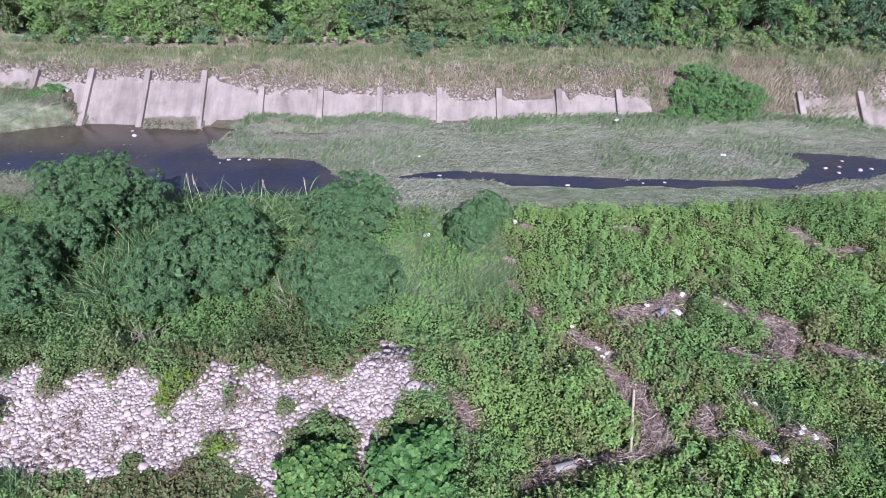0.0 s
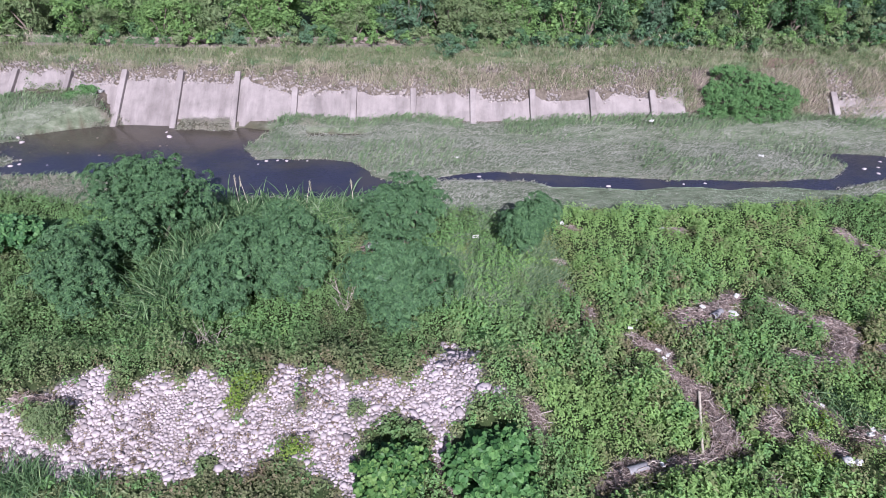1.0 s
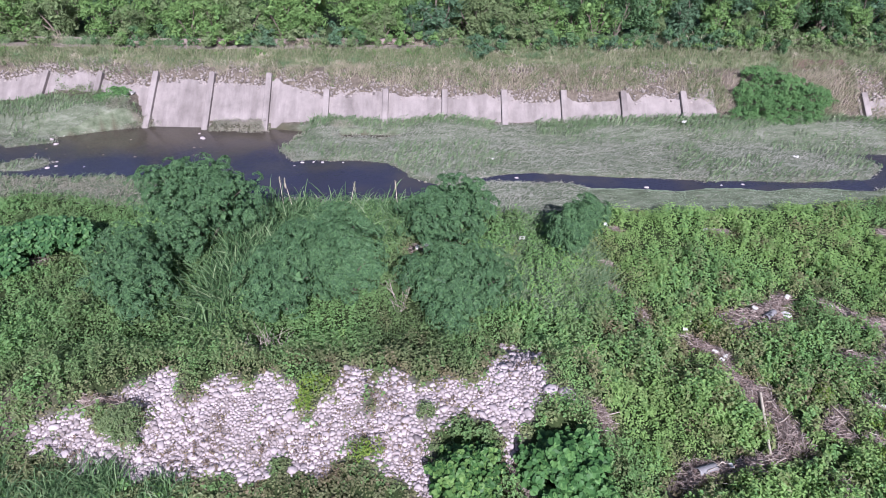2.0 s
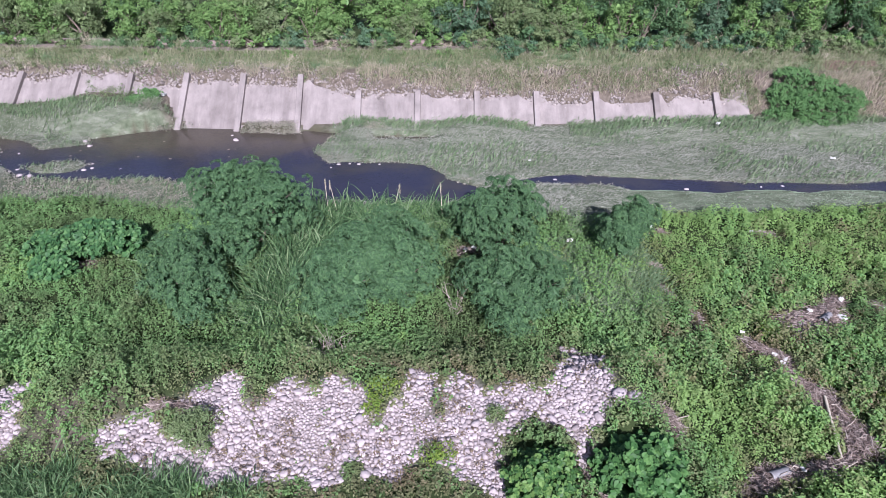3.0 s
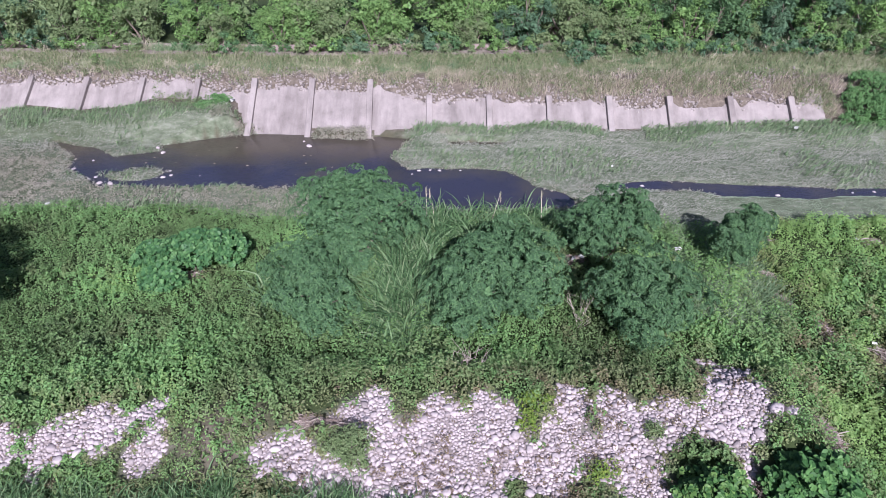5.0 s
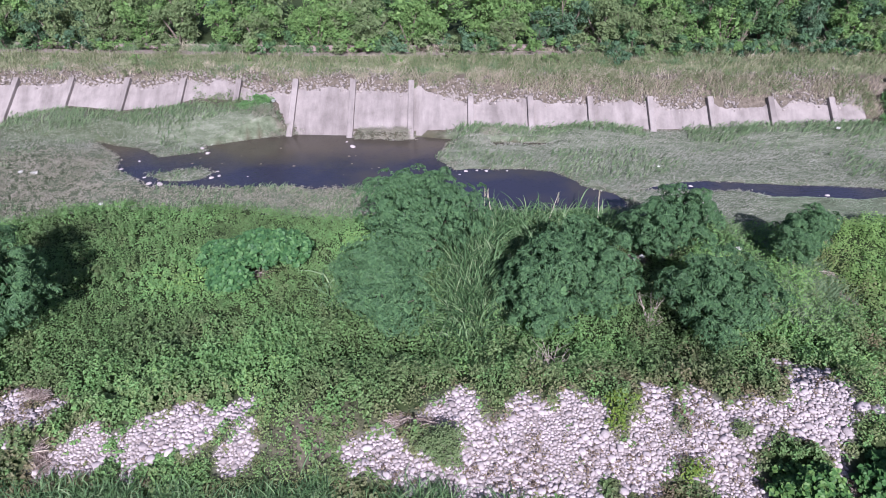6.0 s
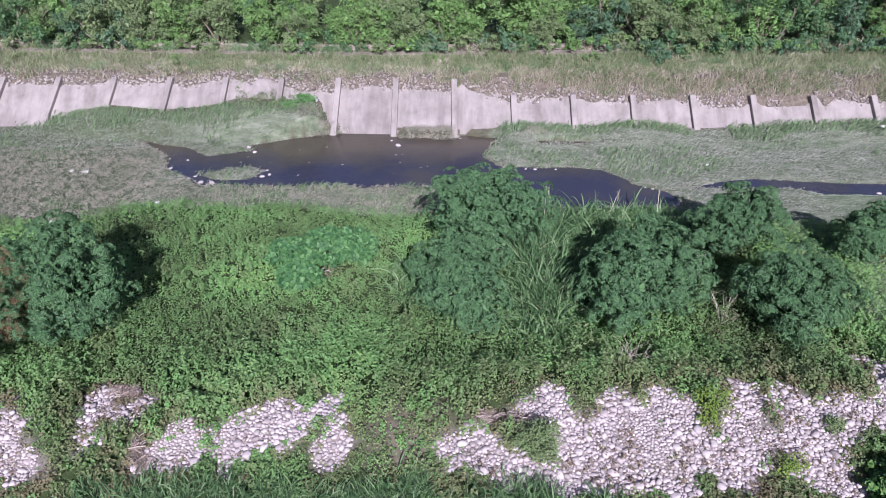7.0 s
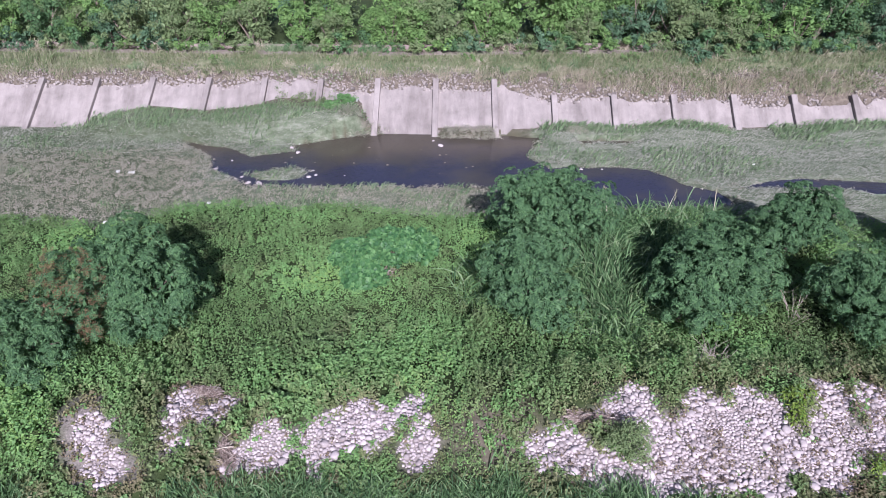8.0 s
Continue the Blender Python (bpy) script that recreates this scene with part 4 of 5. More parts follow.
put("crest_grass", grass_field("crest_grass", 200000, -70, 46, 42, 62.5, on_crest, (0.25, 0.70), (0.018, 0.040), 0.22, 0.35, (0.5, -0.8)), M_DRYGRASS,
    "soft olive-green grass along the embankment's crest", "grass", kind="stuff")
put("slope_grass", grass_field("slope_grass", 430000, -70, 46, 42, 54.5, on_slope_top, (0.25, 0.70), (0.016, 0.036), 0.25, 0.4, (0.3, -0.9)), M_STRAWGRASS,
    "faded straw-coloured grass above the broken concrete", "grass", kind="stuff")
put("slope_weeds", domes(24000, -70, 46, 43, 54, lambda x, y: on_slope_top(x, y) * (vnoise(x, y, 1.7, 86) > 0.50 - 0.12 * smooth(x, -14, -8)) + 0.5 * on_crest(x, y) * (vnoise(x, y, 2.1, 87) > 0.60 - 0.1 * (x > -8)) + 0.5 * (SLUMP(x) > 0.3) * (y - toe_line(x) > 0.5) * (y - toe_line(x) < 3.6) * (vnoise(x, y, 1.1, 68) > 0.5), (0.2, 0.65), (0.15, 0.35), (0.08, 0.15), 12), FAR_LEAVES[2],
    "scattered green weeds on the embankment slope", "weeds", kind="stuff")


def rubble():
    """Loose stones on the broken upper edge of the concrete."""
    x, w = rng.uniform(-60, 40, 27000), rng.uniform(1.2, 5.0, 27000)
    near = w - 0.743 * panel_tops(x)
    keep = ((x < BURIED[0] - 0.5) | (x > BURIED[1])) & (near > -0.15) & (near < 1.7 + SLUMP(x) + 1.4 * (vnoise(x, w, 1.9, 92) > 0.62)) & (rng.rand(len(x)) < 1.1 - near / (1.5 + 1.2 * SLUMP(x) + 2.0 * (vnoise(x, w, 1.9, 92) > 0.62))) & (vnoise(x, w, 1.5, 91) > 0.16)
    x, w = x[keep], w[keep]
    y, s = toe_line(x) + w, 0.075 + (0.13 + 0.12 * smooth(w - 0.743 * panel_tops(x), 0.7, 0.2)) * rng.rand(len(x)) ** 2.4
    z = height(x, y) + 0.30 * s
    pieces = []
    for place, size in zip(np.stack([x, y, z], 1), s):
        v, f = SMALL[rng.randint(len(SMALL))]
        pieces.append((turned(v, size, rng.rand() * 6.3, rng.normal(size=2) * 0.4, place), f))
    return mesh_of("rubble", *join(*pieces), True)


SMALL = [stone(20 + k, (1.0, 0.8, 0.65), 0.25, 1) for k in range(6)]
put("rubble", rubble(), M_RUBBLE, "loose grey-brown stones along the broken concrete edge", "rubble", kind="stuff")


put("cobble_weeds", domes(6500, -35, 1, 13.6, 21.2, lambda x, y: smooth(cobble_depth(x, y), -0.9, 0.1) * (0.12 + 0.35 * smooth(-x, 31.5, 32.5) + 0.55 * smooth(vnoise(x, y, 1.5, 96), 0.54, 0.70) + 0.8 * weedy_strip(x, y)), (0.08, 0.30), (0.08, 0.20), (0.05, 0.11), 11), M_DRYWEED,
    "withered brown and pinkish weeds among the cobbles", "weeds", kind="stuff")


# ---- trees ----
def limbs(base, lobes, thick, twigs=4):
    """Trunk and limbs that reach into each lobe of the crown."""
    pieces = []
    base = Vector(base)
    for k, (c, r) in enumerate(lobes):
        c = Vector(c)
        mid = base.lerp(c, 0.45) + Vector((0.15 * math.sin(k * 2.1), 0.15 * math.cos(k * 1.7), -0.1))
        pieces.append(tube([base + Vector((0.06 * k, 0, -0.15)), base.lerp(mid, 0.5), mid, mid.lerp(c, 0.6), c], [thick, thick * 0.85, thick * 0.6, thick * 0.4, thick * 0.15]))
        for j in range(twigs):
            a = k + j * 1.6
            tip = c + Vector((math.cos(a) * r[0] * 0.7, math.sin(a) * r[1] * 0.7, r[2] * (0.1 + 0.4 * (j % 2))))
            pieces.append(tube([mid.lerp(c, 0.5), (mid.lerp(c, 0.5)).lerp(tip, 0.6) + Vector((0, 0, 0.1)), tip], [thick * 0.4, thick * 0.25, 0.01], 5))
    return mesh_of("trunk", *join(*pieces), True)


def crown_points(lobes, count, r, per=26, puff=(0.30, 0.55), flat=0.75):
    """Leaf places gathered in puffs over the lobes' shells, and the way out from each puff."""
    centres = []
    weight = np.array([q[0] * q[1] for _, q in lobes])
    for (c, q), n in zip(lobes, np.maximum(3, count / per * weight / weight.sum()).astype(int)):
        d = unit(r.normal(size=(n, 3)) + np.array([0, -0.2, 0.35]))
        lump = 0.70 + 0.45 * np.array([noise.noise(Vector(e) * 1.9 + Vector(c)) for e in d]) + 0.18 * r.rand(n)
        centres.append(np.array(c) + d * np.array(q) * lump[:, None])
    p = np.repeat(np.concatenate(centres), per, 0)
    d = unit(r.normal(size=p.shape) + np.array([0, -0.1, 0.55]))
    rad = np.repeat(r.uniform(*puff, len(p) // per), per)[:, None]
    return p + d * rad * np.array([1, 1, flat]) * (0.55 + 0.5 * r.rand(len(p), 1)), d


def feather_tree(base, lobes, sprays, label, seed, dead=0.0, name="feathery_tree"):
    """A small tree with twice-feathered leaves in drooping layers."""
    r = np.random.RandomState(seed)
    tree = tagged(new(name), label, "tree", "feathery trees on the bank")
    tree.location = base
    lobes = [((c[0] - base[0], c[1] - base[1], c[2] - base[2] + 0.1), tuple(1.12 * e for e in q)) for c, q in lobes]
    part("trunk", limbs((0, 0, 0), lobes, 0.11), M_BARK, tree)
    heads, ways, inner = [], [], []
    weight = np.array([q[0] * q[1] for _, q in lobes])
    per = 19
    for (c, q), n in zip(lobes, (sprays * 0.46 * weight / weight.sum()).astype(int)):
        d = unit(r.normal(size=(n, 3)) + np.array([0, -0.15, 0.25]))
        lump = 0.72 + 0.50 * np.array([noise.noise(Vector(e) * 2.5 + Vector(c)) for e in d]) + 0.22 * r.rand(n)
        puff = np.repeat(np.array(c) + d * np.array(q) * lump[:, None], per, 0)
        top = unit(np.repeat(d * np.array([0.6, 0.6, 0.3]) + np.array([0, 0, 0.6]), per, 0) * 0.85 + r.normal(size=puff.shape) * 0.62)
        heads.append(puff + top * np.repeat(r.uniform(0.24, 0.46, n), per)[:, None] * np.array([1, 1, 0.75]))
        ways.append(top + r.normal(size=top.shape) * 0.15)
        n = n * 3
        d = unit(r.normal(size=(n, 3)))
        inner.append(np.array(c) + d * np.array(q) * r.uniform(0.30, 0.62, (n, 1)))
    inner = np.concatenate(inner)
    v, f = join(rosettes(np.concatenate(heads), np.concatenate(ways), r.uniform(0.09, 0.17, sum(len(q) for q in heads)), 7, r),
                leaves(inner, r.normal(size=inner.shape) + np.array([0, -0.5, 0.6]), 0.42, 0.24, 0.1, r))
    crown = part("crown", mesh_of("crown", v, f), M_LEUC, tree)
    if dead:
        q = np.concatenate(heads)
        q = q[(q[:, 1] < -0.6) & (q[:, 0] < 0.2)][::13]
        place = np.repeat(q, int(20 * dead), 0)
        place = place + r.normal(size=place.shape) * 0.12 + np.array([0, -0.12, 0.12])
        part("dead_leaves", mesh_of("dead_leaves", *fronds(place, r.normal(size=place.shape), 0.22, r)), M_LEUCDRY, crown, "rust-brown withered leaves")
    return tree


def ground_at(x, y):
    return float(height(x, y))


feather_tree((-16.1, 28.6, ground_at(-16.1, 28.6)), [((-16.9, 28.4, 2.9), (1.7, 1.7, 1.6)), ((-14.9, 28.5, 3.0), (1.7, 1.6, 1.5)), ((-16.6, 29.3, 3.6), (1.3, 1.3, 1.1)), ((-16.5, 26.6, 1.9), (1.4, 1.2, 1.1))], 620,
             "tall feathery green tree with a rounded crown beside the pool", 101)
feather_tree((-17.2, 23.8, ground_at(-17.2, 23.8)), [((-17.6, 23.4, 2.0), (1.3, 1.3, 1.2)), ((-16.9, 22.8, 1.7), (1.05, 1.1, 1.0)), ((-17.9, 24.6, 2.2), (1.2, 1.2, 1.1))], 360,
             "shorter feathery green tree among the weeds", 102)
feather_tree((-11.3, 23.4, ground_at(-11.3, 23.4)), [((-11.1, 22.8, 2.2), (1.35, 1.5, 1.3)), ((-10.6, 24.2, 2.5), (1.3, 1.3, 1.1))], 400,
             "feathery green tree above the cobbles", 103)
feather_tree((-8.6, 24.8, ground_at(-8.6, 24.8)), [((-8.9, 24.3, 2.5), (1.5, 1.5, 1.3)), ((-8.5, 23.7, 2.1), (1.0, 1.0, 1.0)), ((-9.2, 25.6, 2.7), (1.3, 1.2, 1.0))], 400,
             "feathery green tree beside tall reeds", 104)
feather_tree((-4.3, 28.7, ground_at(-4.3, 28.7)), [((-5.1, 28.4, 2.2), (1.2, 1.3, 1.1)), ((-3.6, 28.5, 2.4), (1.25, 1.3, 1.1)), ((-4.3, 28.9, 2.8), (1.0, 1.0, 0.8))], 380,
             "rounded feathery green tree at the pool's end", 105)
feather_tree((-4.1, 22.9, ground_at(-4.1, 22.9)), [((-4.8, 22.9, 2.3), (1.2, 1.25, 1.0)), ((-3.2, 22.7, 2.1), (1.25, 1.25, 1.0)), ((-4.0, 21.9, 1.6), (1.25, 0.9, 0.9)), ((-4.0, 23.5, 2.7), (1.1, 0.9, 0.8))], 420,
             "low spreading feathery tree on the weedy bank", 106)
feather_tree((1.6, 28.4, ground_at(1.6, 28.4)), [((1.45, 28.1, 1.8), (0.9, 0.9, 0.9)), ((2.0, 28.3, 2.3), (0.75, 0.8, 0.7)), ((1.3, 27.8, 1.1), (0.6, 0.6, 0.5))], 300,
             "small feathery sapling near the water's edge", 107)
feather_tree((-33.7, 23.0, ground_at(-33.7, 23.0)), [((-34.7, 22.4, 2.9), (1.7, 1.7, 1.4)), ((-32.2, 22.6, 3.0), (1.7, 1.6, 1.4)), ((-33.5, 23.8, 3.7), (1.6, 1.4, 1.1)), ((-33.0, 21.3, 2.1), (1.4, 0.9, 0.9))], 640,
             "broad feathery tree with a few rust-brown dead sprays", 108, 0.4)
feather_tree((-36.2, 20.2, ground_at(-36.2, 20.2)), [((-36.0, 20.0, 2.0), (1.4, 1.2, 1.1)), ((-37.6, 20.7, 2.2), (1.4, 1.3, 1.0)), ((-35.7, 19.4, 1.2), (1.0, 0.7, 0.7))], 330,
             "low feathery tree above the cobble bank", 109)


def leafy_shrub(name, base, lobes, count, size, material, label, category, seed, broad=True, group=""):
    """A shrub of broad or pointed leaves over short stems."""
    r = np.random.RandomState(seed)
    bush = tagged(new(name), label, category, group)
    bush.location = base
    lobes = [((c[0] - base[0], c[1] - base[1], c[2] - base[2]), q) for c, q in lobes]
    part("stems", limbs((0, 0, 0), lobes, 0.05), M_BARK, bush)
    p, d = crown_points(lobes, count, r, 5 if broad else 24, (0.10, 0.24) if broad else (0.14, 0.30))
    face = d * 0.6 + np.array([0, -0.35, 0.75]) + r.normal(size=p.shape) * (0.22 if broad else 0.30)
    s = r.uniform(*size, len(p))
    v, f = round_leaves(p, face, s, r) if broad else leaves(p, face, s, s * 0.6, 0.18, r)
    part("foliage", mesh_of("foliage", v, f), material, bush)
    return bush


leafy_shrub("broadleaf_shrub", (-3.95, 14.6, ground_at(-3.95, 14.6)), [((-3.95, 14.5, 0.5), (1.25, 1.2, 0.9)), ((-3.9, 13.7, 0.3), (1.0, 0.6, 0.6))], 3000, (0.11, 0.20), M_BROAD,
            "shrub with overlapping glossy round green leaves beside cobbles", "shrub", 201, True, "broadleaf shrubs by the cobbles")
leafy_shrub("broadleaf_shrub", (-1.0, 14.9, ground_at(-1.0, 14.9)), [((-0.9, 14.8, 0.55), (1.5, 1.35, 1.0)), ((-0.2, 13.9, 0.2), (0.9, 0.6, 0.5))], 3000, (0.14, 0.25), M_BROADLIT,
            "wider shrub with glossy round green leaves beside cobbles", "shrub", 202, True, "broadleaf shrubs by the cobbles")
leafy_shrub("large_leaf_shrub", (-23.9, 27.8, ground_at(-23.9, 27.8)), [((-25.0, 27.4, 1.35), (1.2, 1.1, 0.7)), ((-23.3, 27.9, 1.55), (1.4, 1.2, 0.8)), ((-22.2, 28.2, 1.35), (0.9, 1.0, 0.7)), ((-24.6, 26.2, 0.9), (1.1, 0.8, 0.6)), ((-25.7, 27.9, 1.1), (0.7, 0.8, 0.6))], 5200, (0.13, 0.25), M_BROADPALE,
            "spreading shrub with large pale green leaves on the bank", "shrub", 203)
leafy_shrub("green_shrub", (-15.1, 16.1, ground_at(-15.1, 16.1)), [((-15.0, 16.1, 1.15), (0.72, 0.72, 0.55)), ((-15.5, 16.3, 1.0), (0.5, 0.5, 0.4)), ((-14.8, 15.7, 0.9), (0.45, 0.45, 0.4))], 2300, (0.05, 0.10), FAR_LEAVES[2],
            "small dense olive-green shrub growing out of the cobbles", "shrub", 204, False)
leafy_shrub("green_shrub", (-5.2, 16.75, ground_at(-5.2, 16.75)), [((-5.2, 16.75, 1.1), (0.26, 0.26, 0.2))], 260, (0.05, 0.09), FAR_LEAVES[2],
            "tiny olive-green bush growing out of the cobbles", "shrub", 209, False)
leafy_shrub("lime_shrub", (-9.1, 17.6, ground_at(-9.1, 17.6)), [((-9.0, 17.7, 1.5), (0.5, 0.5, 0.28)), ((-9.35, 17.1, 1.25), (0.35, 0.4, 0.22))], 620, (0.07, 0.13), M_YELLOW,
            "low lime-green shrub at the edge of the cobbles", "shrub", 205, False, "lime shrubs")
leafy_shrub("lime_shrub", (-7.1, 15.6, ground_at(-7.1, 15.6)), [((-7.0, 15.6, 0.65), (0.5, 0.32, 0.2)), ((-7.5, 15.5, 0.55), (0.35, 0.25, 0.15))], 320, (0.06, 0.11), M_YELLOW,
            "thin yellowish shrub between cobbles", "shrub", 206, False, "lime shrubs")
for k, (x, y, w) in enumerate(((10.7, 17.4, 0.45), (10.1, 15.8, 0.5), (9.4, 18.7, 0.4), (6.3, 22.6, 0.4))):
    leafy_shrub("lime_shrub", (x, y, ground_at(x, y)), [((x, y, ground_at(x, y) + 0.28), (w, 0.8 * w, 0.16))], 300, (0.05, 0.09), M_YELLOW,
                "low patch of yellowing weeds on the bank", "shrub", 230 + k, False, "yellowing weeds")
leafy_shrub("creeper_mound", (19.6, 47.2, ground_at(19.6, 47.2)), [((17.6, 46.6, 1.5), (1.5, 1.5, 0.8)), ((19.6, 47.4, 2.4), (1.9, 1.7, 0.9)), ((18.0, 48.5, 3.1), (1.4, 1.1, 0.6)), ((21.5, 46.9, 1.9), (1.5, 1.5, 0.8)), ((19.6, 45.6, 0.8), (2.5, 1.0, 0.5)), ((16.4, 45.8, 0.9), (1.2, 0.8, 0.5)), ((18.6, 46.9, 1.8), (1.7, 1.4, 0.9)), ((20.4, 46.2, 1.2), (1.7, 1.2, 0.8)), ((17.0, 47.4, 2.2), (1.1, 0.9, 0.6))], 26000, (0.10, 0.17), M_VINE,
            "mound of green creeper covering the concrete slope", "creeper", 207, False)


leafy_shrub("creeper_mound", (-28.3, 47.8, ground_at(-28.3, 47.8)), [((-29.1, 47.7, 1.7), (0.8, 0.6, 0.35)), ((-28.1, 48.0, 2.0), (0.8, 0.7, 0.4)), ((-28.5, 47.2, 1.4), (0.9, 0.5, 0.3))], 2400, (0.12, 0.22), M_VINE,
            "small fresh green creeper on the slumped bank", "creeper", 208, False)


# ---- reeds and tussocks ----
def tussock(name, x, y, spread, count, length, material, label, seed, width=(0.03, 0.06), group="", category="grass"):
    r = np.random.RandomState(seed)
    px, py = x + r.normal(size=count) * spread[0], y + r.normal(size=count) * spread[1]
    feet = np.stack([px - x, py - y, height(px, py) - ground_at(x, y) - 0.03], 1)
    lean = np.stack([r.normal(size=count) * 0.36, r.normal(size=count) * 0.36, np.ones(count)], 1)
    v, f = arched(feet, lean, r.uniform(*length, count), r.uniform(*width, count), r.uniform(0.4, 1.3, (count, 1)), r)
    ob = put(name, mesh_of(name, v, f), material, label, category, group)
    ob.location = (x, y, ground_at(x, y))
    return ob


for k, (x, y, sx, sy, n, top) in enumerate(((-13.9, 25.0, 0.75, 0.9, 1300, 2.6), (-13.5, 27.8, 0.8, 1.1, 1200, 2.6), (-13.8, 23.0, 0.6, 0.6, 700, 2.1), (-12.4, 31.2, 1.1, 0.8, 650, 2.3), (-9.6, 31.3, 1.2, 0.8, 650, 2.2), (-7.4, 31.2, 0.8, 0.8, 420, 2.1),
                                             (-18.7, 26.2, 0.7, 0.9, 420, 2.0), (-10.6, 28.4, 1.1, 1.0, 500, 1.9))):
    tussock("reed_clump", x, y, (sx, sy), int(n * 1.6), (0.5 * top, 1.25 * top), M_REED, "clump of tall arching grey-green reeds between the trees", 300 + k, (0.04, 0.09), "reed clumps", "reeds")
for k, (x, y, n, top) in enumerate(((11.9, 18.3, 300, 1.3), (12.4, 17.6, 240, 1.1), (13.8, 16.0, 240, 1.2), (22.4, 31.8, 420, 1.6), (-15.4, 14.5, 420, 1.4), (-16.6, 14.2, 380, 1.4), (-19.2, 14.6, 420, 1.4), (-20.3, 14.4, 420, 1.4), (-21.6, 14.4, 320, 1.3), (-23.2, 14.7, 320, 1.3), (-24.2, 14.4, 320, 1.3),
                                      (-25.3, 14.8, 320, 1.4), (-26.4, 14.6, 320, 1.3), (-27.6, 14.7, 300, 1.3), (-29.2, 14.6, 300, 1.3), (-34.9, 14.9, 300, 1.2), (-18.2, 13.9, 300, 1.2), (-13.4, 14.1, 260, 1.1))):
    tussock("grass_tussock", x, y, (0.42, 0.38), n, (0.5 * top, top), M_REED, "tussock of long dark green grass at the bank", 330 + k, (0.02, 0.045), "grass tussocks")


for k in range(78):
    r_t = np.random.RandomState(700 + k)
    x = r_t.uniform(-60, 42)
    tussock("crest_tussock", x, toe_line(x) + r_t.uniform(3.8, 5.9) + 3.0 * float(smooth(x, -12, 8)) * r_t.rand(), (0.28, 0.20), 85, (0.45, 1.05), (M_STRAWGRASS, M_DRYGRASS, M_FRINGE)[k % 3], ("tuft of tall faded grass on the embankment", "tuft of tall olive grass on the embankment", "tuft of tall green grass on the embankment")[k % 3], 700 + k, (0.02, 0.04), "crest tussocks")


for k in range(54):
    r_t = np.random.RandomState(900 + k)
    x = r_t.uniform(-64, 40)
    tussock("path_tussock", x, float(far_line(x)) - r_t.uniform(0.15, 0.7), (0.40, 0.22), 150, (0.8, 1.7), (M_FRINGE, M_STRAWGRASS, M_FRINGE, M_DRYGRASS)[k % 4], "tall arching grass growing along the low wall", 900 + k, (0.025, 0.05), "tussocks along the wall")


def reed_stalk(x, y, tall, seed):
    """One pale flowering stalk: a thin cane with a drooping plume."""
    r = np.random.RandomState(seed)
    thing = tagged(new("reed_stalk"), "pale dry reed stalk with a thin plume", "reeds", "reed stalks")
    thing.location = (x, y, ground_at(x, y))
    top = Vector((r.normal() * 0.2, r.normal() * 0.1, tall))
    part("cane", mesh_of("cane", *tube([(0, 0, -0.1), top * 0.5, top], [0.022, 0.018, 0.010], 6), True), M_BAMBOO, thing)
    feet = np.array(top)[None] - np.array([0, 0, 1.0])[None] * r.rand(40, 1) * 0.5
    part("plume", mesh_of("plume", *blades(feet, np.stack([r.normal(size=40) * 0.16 + 0.12, r.normal(size=40) * 0.16, np.ones(40)], 1), r.uniform(0.12, 0.28, 40), 0.02, 0.3, r)), M_STRAWGRASS, thing)


for k, (x, y, tall) in enumerate(((-12.9, 31.5, 2.5), (-12.4, 31.7, 2.3), (-9.7, 31.8, 2.1), (-7.0, 31.7, 2.1))):
    reed_stalk(x, y, tall, 800 + k)


# ---- the wood behind the path ----
def wood_tree(seed, leaf_count, material, tall, round_=1.0, bits=7, leaf=(0.12, 0.23), name="broadleaf_tree"):
    """A broad-leaved tree: trunk, limbs and a lumpy crown reaching low."""
    r = np.random.RandomState(seed)
    tree = new(name)
    lobes = []
    for k in range(bits):
        a = k * 2.4 + r.rand()
        q = r.uniform(0.9, 1.6) * round_
        rad = 0.0 if k == 0 else r.uniform(0.8, 1.7)
        lobes.append(((math.cos(a) * rad, math.sin(a) * rad, tall * (0.10 + 0.77 * k / bits + 0.06 * r.rand())), (q, q, q * 0.85)))
    part("trunk", limbs((0, 0, 0), lobes, 0.16 * round_, 1), M_BARK, tree)
    p, d = crown_points(lobes, leaf_count, r, 52, (0.38 * round_, 0.72 * round_), 0.85)
    face = d * 1.1 + np.array([0, 0, 0.3]) + r.normal(size=p.shape) * 0.26
    s = r.uniform(*leaf, len(p))
    inner = np.concatenate([np.array(c) + unit(r.normal(size=(30, 3))) * np.array(q) * r.uniform(0.15, 0.60, (30, 1)) for c, q in lobes])
    v, f = join(leaves(p, face, s, s * 0.66, 0.15, r), leaves(inner, r.normal(size=inner.shape) + np.array([0, 0, 0.6]), 0.55 * round_, 0.38 * round_, 0.1, r))
    part("crown", mesh_of("crown", v, f), material, tree)
    return tree


WOOD_LABELS = ("dense dark green broad-leaved tree behind the path", "fresh green broad-leaved tree behind the path", "olive-green scrubby tree behind the path", "bluish-green broad-leaved tree behind the path")
kinds = [tagged(wood_tree(400 + k, 3200, FAR_LEAVES[k], (5.2, 4.6, 4.2, 5.4)[k]), WOOD_LABELS[k], "tree", "trees behind the path") for k in range(4)]
BUSH_LABELS = ("dark green bush beside the path", "fresh green bush beside the path", "olive scrubby bush beside the path", "bluish-green bush beside the path")
kinds += [tagged(wood_tree(420 + k, 440, FAR_LEAVES[k], 1.5, 0.5, 4, (0.12, 0.23), "roadside_bush"), BUSH_LABELS[k], "bush", "bushes beside the path") for k in range(4)]
wood = []
r_wood = np.random.RandomState(77)
